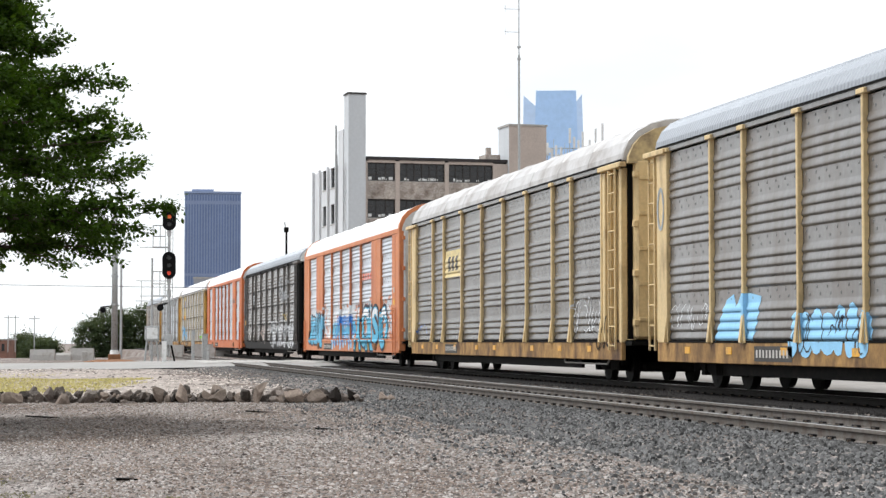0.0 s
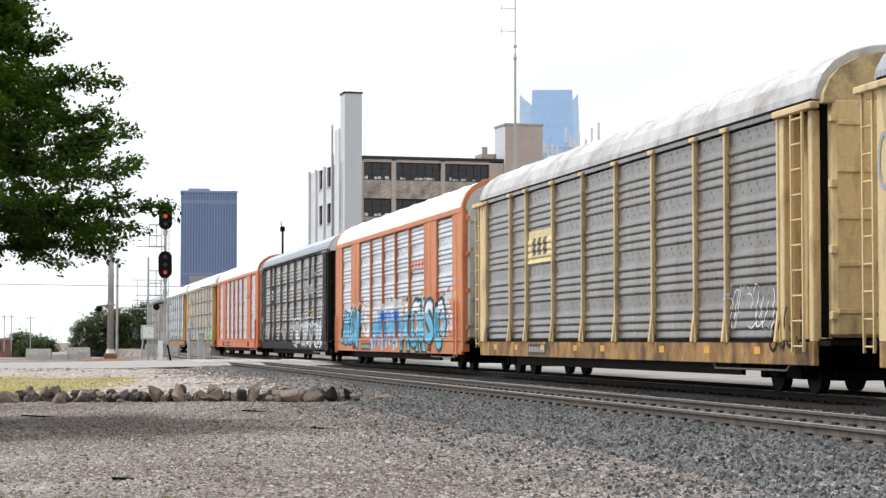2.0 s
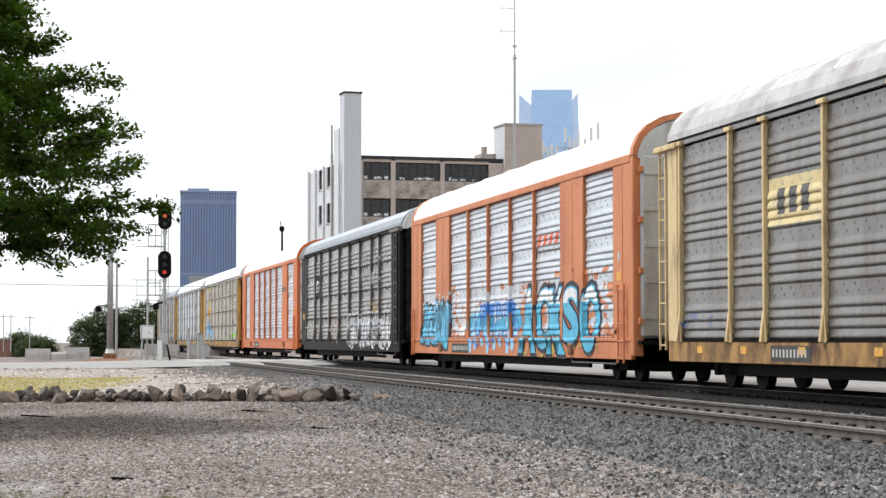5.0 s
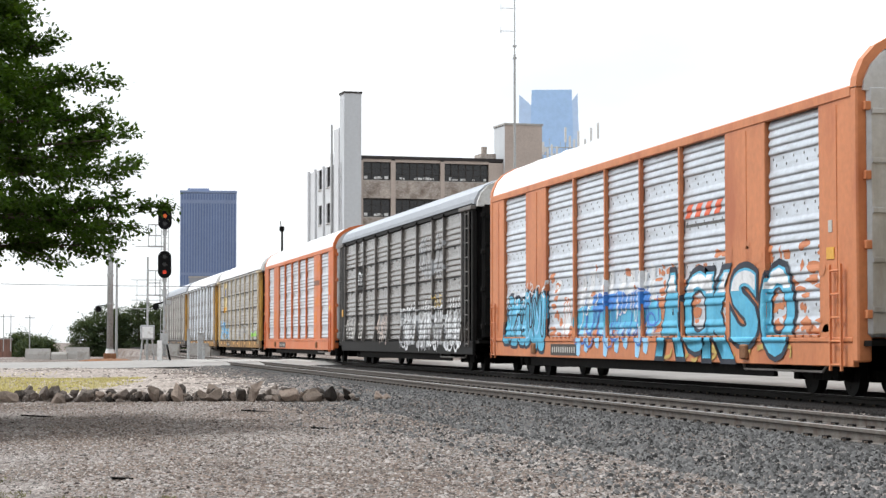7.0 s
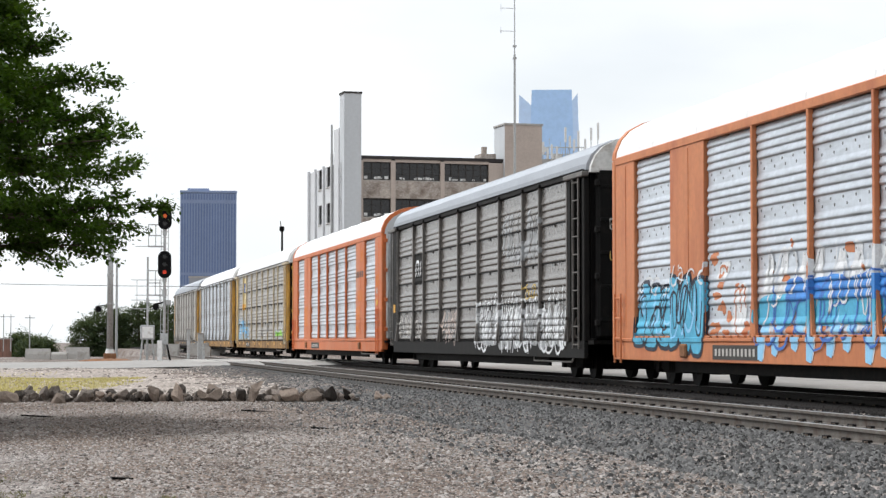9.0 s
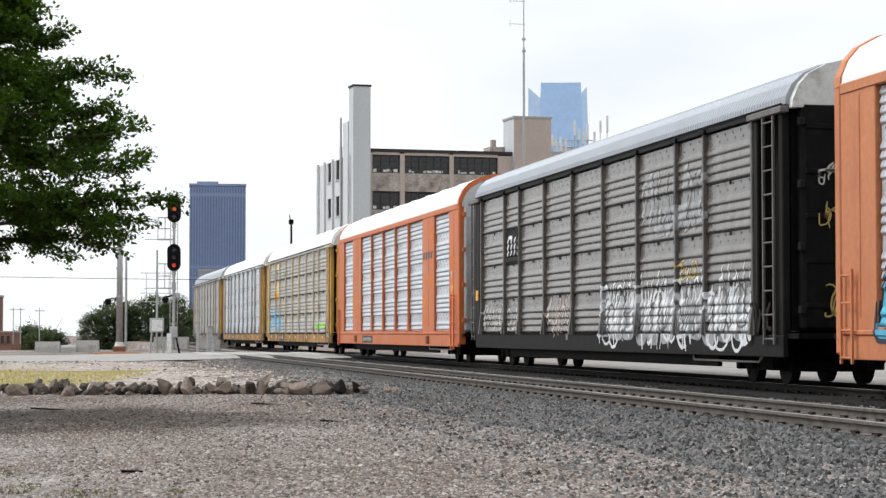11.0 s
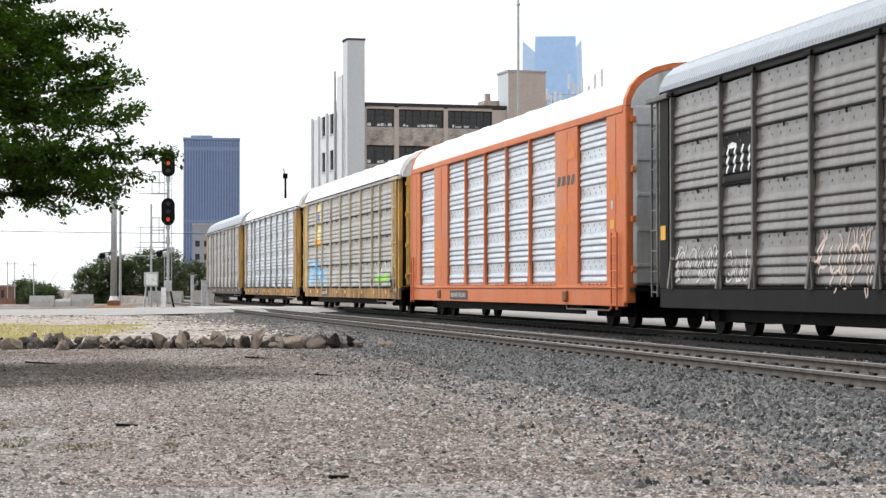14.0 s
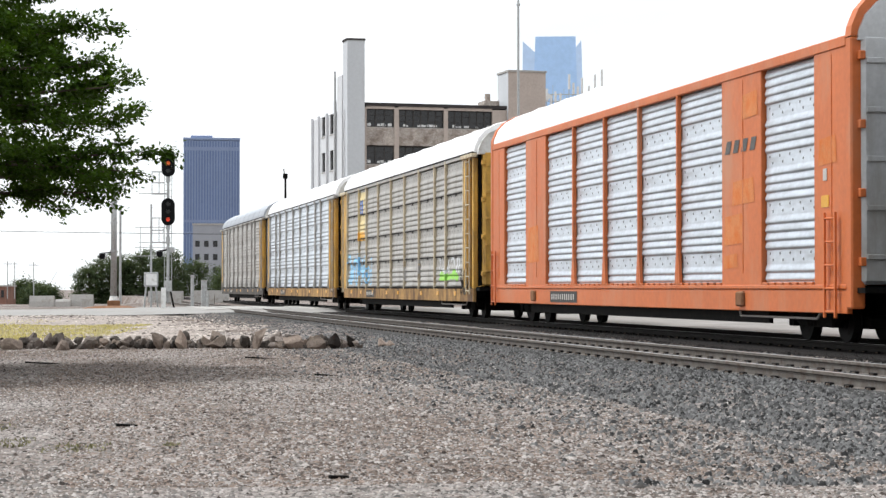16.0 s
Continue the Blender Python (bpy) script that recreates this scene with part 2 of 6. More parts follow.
def build_track(x, label, y1, steel):
    """One track: two rails of real section with ties and plates."""
    t = empty("railway_track", Matrix.Translation((x + 0.75, 0, 0)), label, "track", "railway tracks", "structure")
    y0 = -30.0
    prof = [(-0.07, -0.17), (0.07, -0.17), (0.07, -0.155), (0.012, -0.13), (0.012, -0.05), (0.036, -0.035), (0.036, -0.004), (0.03, 0), (-0.03, 0),
            (-0.036, -0.004), (-0.036, -0.035), (-0.012, -0.05), (-0.012, -0.13), (-0.07, -0.155)]
    for k in (-0.75, 0.75):
        bm = bmesh.new()
        prism(bm, [(k + a, b) for a, b in prof], y0, y1, "y")
        rail = part("rail", bm, steel, t)
        part("running_surface", boxes((k - 0.03, k + 0.03, y0, y1, 0.0, 0.002)), railtop_m, rail, "worn bright rail head")
    me = None
    n = 0
    for i in range(150):
        y = 9.0 + i * 0.56
        if me is None:
            ob = part("tie", boxes((-1.3, 1.3, -0.115, 0.115, -0.36, -0.172), (-0.93, -0.57, -0.09, 0.09, -0.172, -0.158),
                                   (0.57, 0.93, -0.09, 0.09, -0.172, -0.158), (-0.86, -0.82, -0.07, -0.04, -0.16, -0.12), (-0.68, -0.64, 0.04, 0.07, -0.16, -0.12),
                                   (0.64, 0.68, -0.07, -0.04, -0.16, -0.12), (0.82, 0.86, 0.04, 0.07, -0.16, -0.12)), tie_m, t)
            clip = part("rail_anchor", boxes(*[(k + d - 0.03, k + d + 0.03, -0.075, 0.075, -0.15, -0.11) for k in (-0.75, 0.75) for d in (-0.05, 0.05)], bevel=0.008), shaded_stain_m, ob)
            me = ob.data
            ob.location = (0, y, 0)
        else:
            ob = share("tie", me, t, Matrix.Translation((0, y, 0)) @ pose(0, 0, 0, 0, 0, random.uniform(-1, 1)))
            share("rail_anchor", clip.data, ob, Matrix())
    return t


build_track(RAILS[0], "worn steel track on timber ties in grey ballast", 150.0, rail_m)
build_track(RAILS[2], "worn steel track, its rails coloured dark for the shade under the train", 285.0, shaderail_m)


def stones(name, rects, size, material, label, category, seed, flat=1.0):
    """Many small angular stones in one mesh. rects: (x0, x1, y0, y1, count)."""
    rg = np.random.RandomState(seed)
    base = np.array([(1, 0, -0.2), (0, 1, -0.2), (-1, 0, -0.2), (0, -1, -0.2), (0.3, 0.1, 1), (-0.35, -0.1, 0.85)], float)
    tri = np.array([(0, 1, 4), (1, 5, 4), (1, 2, 5), (2, 3, 5), (3, 4, 5), (3, 0, 4)])
    xs, ys = [], []
    for x0, x1, y0, y1, n in rects:
        xs.append(rg.uniform(x0, x1, n))
        ys.append(y0 + (y1 - y0) * rg.rand(n) ** 1.6)
    x, y = np.concatenate(xs), np.concatenate(ys)
    n = len(x)
    s = size * rg.uniform(0.4, 1.0, n) ** 1.3 * 1.3
    k = np.c_[s * rg.uniform(0.7, 1.25, n), s * rg.uniform(0.6, 1.0, n), s * rg.uniform(0.45, 1.0, n) * flat]
    p = (base[None] + rg.uniform(-0.28, 0.28, (n, 6, 3))) * k[:, None]
    a = rg.rand(n) * 6.283
    c, sn = np.cos(a)[:, None], np.sin(a)[:, None]
    V = np.stack((p[:, :, 0] * c - p[:, :, 1] * sn + x[:, None], p[:, :, 0] * sn + p[:, :, 1] * c + y[:, None], p[:, :, 2] + ground_z(x, y)[:, None]), 2).reshape(-1, 3)
    Fc = (np.arange(n)[:, None, None] * 6 + tri[None]).reshape(-1, 3)
    me = bpy.data.meshes.new(name)
    me.vertices.add(len(V))
    me.vertices.foreach_set("co", V.ravel())
    me.loops.add(Fc.size)
    me.loops.foreach_set("vertex_index", Fc.ravel().astype(np.int32))
    me.polygons.add(len(Fc))
    me.polygons.foreach_set("loop_start", np.arange(0, Fc.size, 3, dtype=np.int32))
    me.update(calc_edges=True)
    me.materials.append(material)
    return tagged(new(name, me), label, category, kind="stuff")


stones("ballast", [(5.9, 12.1, 13, 42, 62000), (4.6, 6.2, 12, 42, 3800), (3.6, 5.0, 12, 36, 800), (6.2, 12.2, 42, 91, 22000)], 0.031, ballast_m, "crushed grey stone ballast between and beside the rails", "ballast", 3)
stones("stained_ballast", [(12.1, 17.6, 15, 44, 24000), (12.1, 17, 44, 91, 9000)], 0.036, shaded_stain_m, "oil-stained ballast, coloured darker for the shade under the train", "ballast", 7)
stones("loose_gravel", [(-5.5, 6.4, 10.5, 24, 76000), (-9, 6.4, 24, 40, 36000), (-16, 6.4, 40, 88, 24000)], 0.018, gravel_m, "loose brown gravel chips on the yard", "gravel", 4, 0.7)
stones("brown_gravel", [(0.2, 5.8, 12.5, 40, 34000), (-3, 2, 24, 40, 8000)], 0.02, brown_m, "brown earthy gravel between the yard and the ballast", "gravel", 17, 0.6)
stones("coarse_gravel", [(-4, 6.4, 11, 40, 2600), (2, 7.0, 14, 60, 3500), (-11, 6.5, 41, 90, 6000)], 0.032, gravel_m, "scattered coarser stones on the yard", "gravel", 9, 0.6)
stones("dirt_clods", [(-5.5, 6.2, 11, 40, 5200), (1.0, 6.2, 13, 40, 2600)], 0.03, clod_m, "dark brown clods of earth on the gravel", "dirt", 11, 0.55)
stones("rubble_chips", [(-9, 6.6, 40.5, 60, 5200), (-14, 7.0, 60, 91, 5200)], 0.06, chip_m, "pale broken rubble strewn before the crossing", "rubble", 13, 0.6)
stones("dark_rubble", [(-9, 6.6, 41, 91, 1100), (-12, 2.0, 80, 90, 500)], 0.09, clod_m, "dark broken rubble before the crossing", "rubble", 15, 0.45)


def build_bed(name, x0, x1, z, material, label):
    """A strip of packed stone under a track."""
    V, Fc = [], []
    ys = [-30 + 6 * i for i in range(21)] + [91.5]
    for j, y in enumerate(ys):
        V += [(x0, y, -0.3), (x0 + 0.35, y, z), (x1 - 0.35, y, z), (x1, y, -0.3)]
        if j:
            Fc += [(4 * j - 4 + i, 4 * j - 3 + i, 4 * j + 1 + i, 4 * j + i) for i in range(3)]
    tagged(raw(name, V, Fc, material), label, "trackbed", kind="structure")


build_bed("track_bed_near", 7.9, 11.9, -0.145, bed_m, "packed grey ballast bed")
build_bed("track_bed_far", 12.2, 17.4, -0.14, shaded_stain_m, "oil-stained ballast bed, coloured darker for the train's shade")


# ---- train ----
vent_m = mat("vent_dark", (0.085, 0.08, 0.076), 0.8, scale=3, var=0.2)
perforation_m = mat("punched_hole_shade", (0.19, 0.19, 0.19), 0.8, scale=3, var=0.2)


def S(t):
    """Metres the train has come towards the camera by t seconds."""
    return 5.75 * t + 0.0415 * t * t - 0.00094 * t ** 3


TRAIN_X = 14.55
FIRST_END = 41.23
PITCH_CARS = 28.6
L = 25.9
EAVE = 5.05
SILL0, SILL1 = 0.52, 0.92
_panels = {}
PROFILES, FLATS = {}, {}


RIDGE = ((0.0, 0.0), (0.06, -0.013), (0.14, -0.025), (0.28, -0.031), (0.5, -0.026), (0.74, -0.012), (0.92, -0.002))


def profile(z0, z1):
    """Heights and depths of the pressed sheet, from the bottom up: rounded ridges in fours, and flat bands between them."""
    if (z0, z1) not in PROFILES:
        pts, flats = [], []
        short = z0 > 1.0
        step = (z1 - z0) / (4.4 if short else 4)
        bands = ([(0.05, 0), (0.35, 2)] + [(0.3, 0), (0.7, 4)] * 4) if short else [(0.72, 4), (0.28, 0)] * 4
        z = z0
        for share_, ridges in bands:
            h = share_ * step
            if ridges:
                for q in range(ridges):
                    pts += [(z + (q + fz) * h / ridges, fx) for fz, fx in RIDGE]
            else:
                pts += [(z, 0.0), (z + 0.012, 0.0), (z + h - 0.012, 0.0)]
                flats.append((z, h))
            z += h
        pts.append((z1, 0.0))
        PROFILES[(z0, z1)] = pts
        FLATS[(z0, z1)] = flats
    return PROFILES[(z0, z1)]


def corrugated(w, z0, z1):
    """A pressed sheet w long, facing -x, and the small round vents in its flat bands."""
    key = (round(w, 3), z0, z1)
    if key in _panels:
        return _panels[key]
    pts = profile(z0, z1)
    n = len(pts)
    V = [(x, y, z) for y in (0, w) for z, x in pts] + [(0.05, y, z) for y in (0, w) for z in (z0, z1)]
    Fc = [(i, i + n, i + n + 1, i + 1) for i in range(n - 1)] + [(2 * n, 2 * n + 1, 2 * n + 3, 2 * n + 2)]
    me = bpy.data.meshes.new("panel")
    me.from_pydata(V, [], Fc)
    me.update()
    for p in me.polygons:
        p.use_smooth = True
    V, Fc = [], []
    cols = max(3, int(w / 0.45))
    for z_, h in FLATS[(z0, z1)]:
        if h < 0.1:
            continue
        for row, shift in ((0.3, 0.35), (0.74, 0.65)):
            z = z_ + row * h
            for c in range(cols):
                y = w * (c + shift) / cols
                i = len(V)
                V += [(-0.008, y - 0.014, z - 0.018), (-0.008, y + 0.014, z - 0.018), (-0.008, y + 0.014, z + 0.018), (-0.008, y - 0.014, z + 0.018),
                      (0.004, y - 0.024, z - 0.028), (0.004, y + 0.024, z - 0.028), (0.004, y + 0.024, z + 0.028), (0.004, y - 0.024, z + 0.028)]
                Fc += [(i + 3, i + 2, i + 1, i)] + [(i + q, i + (q + 1) % 4, i + 4 + (q + 1) % 4, i + 4 + q) for q in range(4)]
    vents = bpy.data.meshes.new("vent_perforation")
    vents.from_pydata(V, [], Fc)
    vents.update()
    vents.materials.append(perforation_m)
    _panels[key] = me, vents
    return _panels[key]


def hang_panel(car, w, z0, z1, x, y, material):
    me, vents = corrugated(w, z0, z1)
    ob = share("panel", me, car, Matrix.Translation((x, y, 0)))
    if not me.materials:
        me.materials.append(material)
    ob.material_slots[0].link = "OBJECT"
    ob.material_slots[0].material = material
    tagged(share("vent_perforation", vents, ob, Matrix()), kind="stuff")
    return ob


# ---- paint on the cars' sides: lettering, tags and plates that follow the pressed sheet ----
def lay(car, name, bm, surf, ycuts, zcuts, material, off, label=""):
    """bm lies flat in y and z; it is cut along the sheet's folds and laid on the surface."""
    zs = [v.co.z for v in bm.verts]
    ys = [v.co.y for v in bm.verts]
    if not zs:
        bm.free()
        return None
    for z in zcuts:
        if min(zs) < z < max(zs):
            bmesh.ops.bisect_plane(bm, geom=bm.verts[:] + bm.edges[:] + bm.faces[:], plane_co=(0, 0, z), plane_no=(0, 0, 1))
    for y in ycuts:
        if min(ys) < y < max(ys):
            bmesh.ops.bisect_plane(bm, geom=bm.verts[:] + bm.edges[:] + bm.faces[:], plane_co=(0, y, 0), plane_no=(0, 1, 0))
    for v in bm.verts:
        v.co.x = surf(v.co.y, v.co.z) - off - v.co.x
    return tagged(part(name, bm, material, car, label), kind="stuff" if name in ("graffiti", "painted_mark", "name_band", "overspray", "flag_bars", "emblem", "soot_stain") else "")


def letter(ch, f0, f1, z0, z1, grow=0.0, keep_above=None):
    """One block letter as a flat shape in y and z, filling the given box."""
    cu = bpy.data.curves.new("letter", "FONT")
    cu.body, cu.offset, cu.resolution_u = ch, grow, 4
    ob = new("letter", cu)
    me = bpy.data.meshes.new_from_object(ob)
    bpy.data.objects.remove(ob)
    bpy.data.curves.remove(cu)
    bm = bmesh.new()
    bm.from_mesh(me)
    bpy.data.meshes.remove(me)
    xs = [v.co.x for v in bm.verts]
    ys = [v.co.y for v in bm.verts]
    for v in bm.verts:
        v.co = Vector((0, L / 2 - (f0 + (f1 - f0) * (v.co.x - min(xs)) / (max(xs) - min(xs))), z0 + (z1 - z0) * (v.co.y - min(ys)) / (max(ys) - min(ys))))
    if keep_above is not None:
        bmesh.ops.bisect_plane(bm, geom=bm.verts[:] + bm.edges[:] + bm.faces[:], plane_co=(0, 0, keep_above), plane_no=(0, 0, 1), clear_inner=True)
    return bm


def poly(bm, pts):
    lift = len(bm.faces) % 25 * 0.00015      # overlapping strokes lie one over the other
    bm.faces.new([bm.verts.new((lift, L / 2 - f, z)) for f, z in pts])
    return bm


def splash(f0, f1, z0, z1, n, seed, tall=0.9):
    """Overlapping rounded strokes of spray paint."""
    rg = random.Random(seed)
    bm = bmesh.new()
    for k in range(n):
        w = (f1 - f0) / n * rg.uniform(0.85, 1.3)
        c = f0 + (f1 - f0) * (k + 0.5) / n
        a, b = z0 + rg.uniform(0, 0.15) * (z1 - z0), z1 - rg.uniform(0, 1 - tall) * (z1 - z0) - rg.uniform(0, 0.12)
        lean = rg.uniform(-0.1, 0.18)
        ring = []
        for j in range(12):
            t = 2 * math.pi * j / 12
            q = abs(math.sin(t)) ** 0.5 * (1 if math.sin(t) > 0 else -1)
            ring.append((c + w / 2 * math.cos(t) * rg.uniform(0.85, 1.1) + lean * q, (a + b) / 2 + (b - a) / 2 * q))
        poly(bm, ring)
    return bm


def stroke(bm, pts, w):
    """A band of width w along a bent line, narrowing at its ends."""
    n = len(pts)
    lift = len(bm.faces) // 8 % 25 * 0.00015
    left, right = [], []
    for k in range(n):
        a, b = pts[max(0, k - 1)], pts[min(n - 1, k + 1)]
        d = Vector((b[0] - a[0], b[1] - a[1]))
        if d.length < 1e-4:
            return bm
        q = Vector((-d.y, d.x)).normalized() * w / 2 * (0.55 if k in (0, n - 1) else 1.0)
        left.append(bm.verts.new((lift, L / 2 - pts[k][0] - q.x, pts[k][1] + q.y)))
        right.append(bm.verts.new((lift, L / 2 - pts[k][0] + q.x, pts[k][1] - q.y)))
    for k in range(n - 1):
        bm.faces.new((left[k], left[k + 1], right[k + 1], right[k]))
    return bm


def scrawl(f0, f1, z0, z1, n, w, seed, big=0.45):
    """Loose spray-can strokes: arcs, hooks and slanted tails."""
    rg = random.Random(seed)
    bm = bmesh.new()
    h = z1 - z0
    for k in range(n):
        c = f0 + (f1 - f0) * (k + rg.random()) / n
        rx, rz = big * rg.uniform(0.3, 0.85), h * rg.uniform(0.18, 0.48)
        zc = rg.uniform(z0 + rz, z1 - rz)
        a0, sweep, lean = rg.uniform(0, 6.28), rg.choice((-1, 1)) * rg.uniform(1.4, 4.6), rg.uniform(0.0, 0.35)
        pts = []
        for q in range(9):
            a = a0 + sweep * q / 8
            z = zc + rz * math.sin(a)
            pts.append((min(f1, max(f0, c + rx * math.cos(a) + lean * (z - zc))), z))
        if rg.random() < 0.45:
            x, z = pts[-1]
            pts += [(x + 0.25 * lean, min(z1, z + 0.25 * h)), (x + 0.5 * lean, min(z1, z + 0.45 * h))]
        stroke(bm, pts, w * rg.uniform(0.7, 1.25))
    return bm


def bubbles(f0, f1, z0, z1, n, seed, grow=0.0):
    """A row of fat rounded letter-like shapes, touching one another."""
    rg = random.Random(seed)
    bm = bmesh.new()
    for k in range(n):
        c, w = f0 + (f1 - f0) * (k + 0.5) / n, (f1 - f0) / n * rg.uniform(1.0, 1.2) / 2 + grow
        a, b = z0 + rg.uniform(0, 0.12) * (z1 - z0) - grow, z1 - rg.uniform(0, 0.12) * (z1 - z0) + grow
        lean, ph, am = rg.uniform(-0.05, 0.2), rg.uniform(0, 6.28), rg.uniform(0.06, 0.17)
        ring = []
        for q in range(26):
            t = 2 * math.pi * q / 26
            sx, sz = abs(math.cos(t)) ** 0.6 * (1 if math.cos(t) > 0 else -1), abs(math.sin(t)) ** 0.6 * (1 if math.sin(t) > 0 else -1)
            m = 1 - am * (0.5 + 0.5 * math.sin(3 * t + ph))
            ring.append((c + w * sx * m + lean * sz, (a + b) / 2 + (b - a) / 2 * sz * m))
        poly(bm, ring)
    return bm


def haze(f0, f1, z0, z1, n, seed):
    """Ragged low flecks of overspray."""
    rg = random.Random(seed)
    bm = bmesh.new()
    for k in range(n):
        c, z = rg.uniform(f0, f1), z0 + (z1 - z0) * rg.random() ** 1.5
        w, h = rg.uniform(0.06, 0.34), rg.uniform(0.04, 0.16)
        poly(bm, [(c + w * math.cos(q * 0.785) * rg.uniform(0.5, 1.1), z + h * math.sin(q * 0.785) * rg.uniform(0.5, 1.1)) for q in range(8)])
    return bm


def bars(f0, f1, z0, z1, n, slant=0.0, fill=0.7):
    """Plain bars that stand for lettering."""
    bm = bmesh.new()
    w = (f1 - f0) / n
    for k in range(n):
        a = f0 + k * w
        poly(bm, [(a, z0), (a + w * fill, z0), (a + w * fill + slant, z1), (a + slant, z1)])
    return bm


ROOF = [(-1.52, 5.05), (-1.5, 5.22), (-1.38, 5.5), (-1.18, 5.72), (-0.85, 5.9), (-0.45, 6.0), (0.0, 6.04)]
ROOF = ROOF + [(-x, z) for x, z in reversed(ROOF[:-1])]


def roof_mesh(y0, y1, ribs):
    V, Fc = [], []
    n = len(ROOF)
    ys = []
    if ribs:
        m = int((y1 - y0) / 0.15)
        for i in range(m):
            a = y0 + (y1 - y0) * i / m
            ys += [(a, 0.0), (a + 0.06, 0.0), (a + 0.08, 0.016), (a + 0.13, 0.016)]
        ys.append((y1, 0.0))
    else:
        m = 9
        for i in range(m):
            a = y0 + (y1 - y0) * i / m
            ys += [(a, 0.0), (a + 0.05, 0.025), (a + 0.11, 0.0)]
        ys.append((y1, 0.0))
    for y, up in ys:
        V += [(x * (1 + up * 0.4), y, 5.05 + (z - 5.05) * (0.84 if ribs else 1.0) + up) for x, z in ROOF]
    for j in range(len(ys) - 1):
        for i in range(n - 1):
            Fc.append((j * n + i, (j + 1) * n + i, (j + 1) * n + i + 1, j * n + i + 1))
    Fc.append(tuple(range(n)))
    Fc.append(tuple(reversed(range((len(ys) - 1) * n, len(ys) * n))))
    return V, Fc


def wheelset_mesh():
    bm = bmesh.new()
    for k in (-0.75, 0.75):
        s = 1 if k > 0 else -1
        rod(bm, (k - 0.065, 0, 0), (k + 0.065, 0, 0), 0.36, seg=24)
        rod(bm, (k - s * 0.065, 0, 0), (k - s * 0.09, 0, 0), 0.39, seg=24)
        rod(bm, (k + s * 0.06, 0, 0), (k + s * 0.1, 0, 0), 0.12, seg=12)
        for a in range(4):
            c, sn = math.cos(a * 1.57), math.sin(a * 1.57)
            box(bm, k + s * 0.064, k + s * 0.072, c * 0.22 - 0.03, c * 0.22 + 0.03, sn * 0.22 - 0.03, sn * 0.22 + 0.03)
    rod(bm, (-0.95, 0, 0), (0.95, 0, 0), 0.075, seg=10)
    me = bpy.data.meshes.new("wheelset")
    bm.to_mesh(me)
    bm.free()
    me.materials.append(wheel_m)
    return me


WHEELSET = wheelset_mesh()
wheelsets = []
cars = []


def build_truck(car, y):
    bm = bmesh.new()
    for k in (-1.0, 1.0):
        prism(bm, [(-1.2, 0.42), (-1.2, 0.52), (-0.75, 0.58), (-0.3, 0.62), (0.3, 0.62), (0.75, 0.58), (1.2, 0.52), (1.2, 0.42), (1.02, 0.36), (0.78, 0.36), (0.5, 0.26),
                   (-0.5, 0.26), (-0.78, 0.36), (-1.02, 0.36)], k - 0.07, k + 0.07)
        for j in (-0.15, 0.0, 0.15):
            rod(bm, (k * 1.04, j, 0.28), (k * 1.04, j, 0.56), 0.06, seg=8)
        for j in (-0.9, 0.9):
            box(bm, k - 0.11, k + 0.11, j - 0.13, j + 0.13, 0.26, 0.48, bevel=0.02)
    box(bm, -1.0, 1.0, -0.2, 0.2, 0.34, 0.6)
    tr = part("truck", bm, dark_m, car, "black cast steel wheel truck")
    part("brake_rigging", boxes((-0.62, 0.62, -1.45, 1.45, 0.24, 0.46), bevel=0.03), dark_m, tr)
    tr.location = (0, y, 0)
    for j in (-0.9, 0.9):
        ws = share("wheelset", WHEELSET, tr, Matrix.Translation((0, j, 0.36)))
        wheelsets.append(ws)
    return tr


def ladder(name, car, x, y, z0, z1, w, material, across=False):
    bm = bmesh.new()
    for k in (-w / 2, w / 2):
        if across:
            box(bm, x + k - 0.025, x + k + 0.025, y - 0.02, y + 0.02, z0, z1)
        else:
            box(bm, x - 0.02, x + 0.02, y + k - 0.025, y + k + 0.025, z0, z1)
    n = int((z1 - z0) / 0.42)
    for i in range(n + 1):
        z = z0 + 0.1 + i * (z1 - z0 - 0.2) / n
        if across:
            rod(bm, (x - w / 2, y, z), (x + w / 2, y, z), 0.018, seg=6)
        else:
            rod(bm, (x, y - w / 2, z), (x, y + w / 2, z), 0.018, seg=6)
    return part(name, bm, material, car)


def coupler_end(car, sign):
    y = sign * (L / 2)
    bm = bmesh.new()
    box(bm, -0.25, 0.25, min(y, y + sign * 0.5), max(y, y + sign * 0.5), 0.6, 1.0)
    rod(bm, (0, y, 0.82), (0, y + sign * 1.15, 0.82), 0.1, seg=8)
    box(bm, -0.18, 0.18, min(y + sign * 1.0, y + sign * 1.34), max(y + sign * 1.0, y + sign * 1.34), 0.66, 0.98, bevel=0.04)
    part("coupler", bm, dark_m, car, "black steel coupler")
    bm = bmesh.new()
    pts = [(0.5, y + sign * 0.1, 0.72), (0.5, y + sign * 0.45, 0.4), (0.45, y + sign * 0.85, 0.3), (0.3, y + sign * 1.25, 0.5)]
    for a, b in zip(pts, pts[1:]):
        rod(bm, a, b, 0.028, seg=6)
    part("air_hose", bm, dark_m, car)


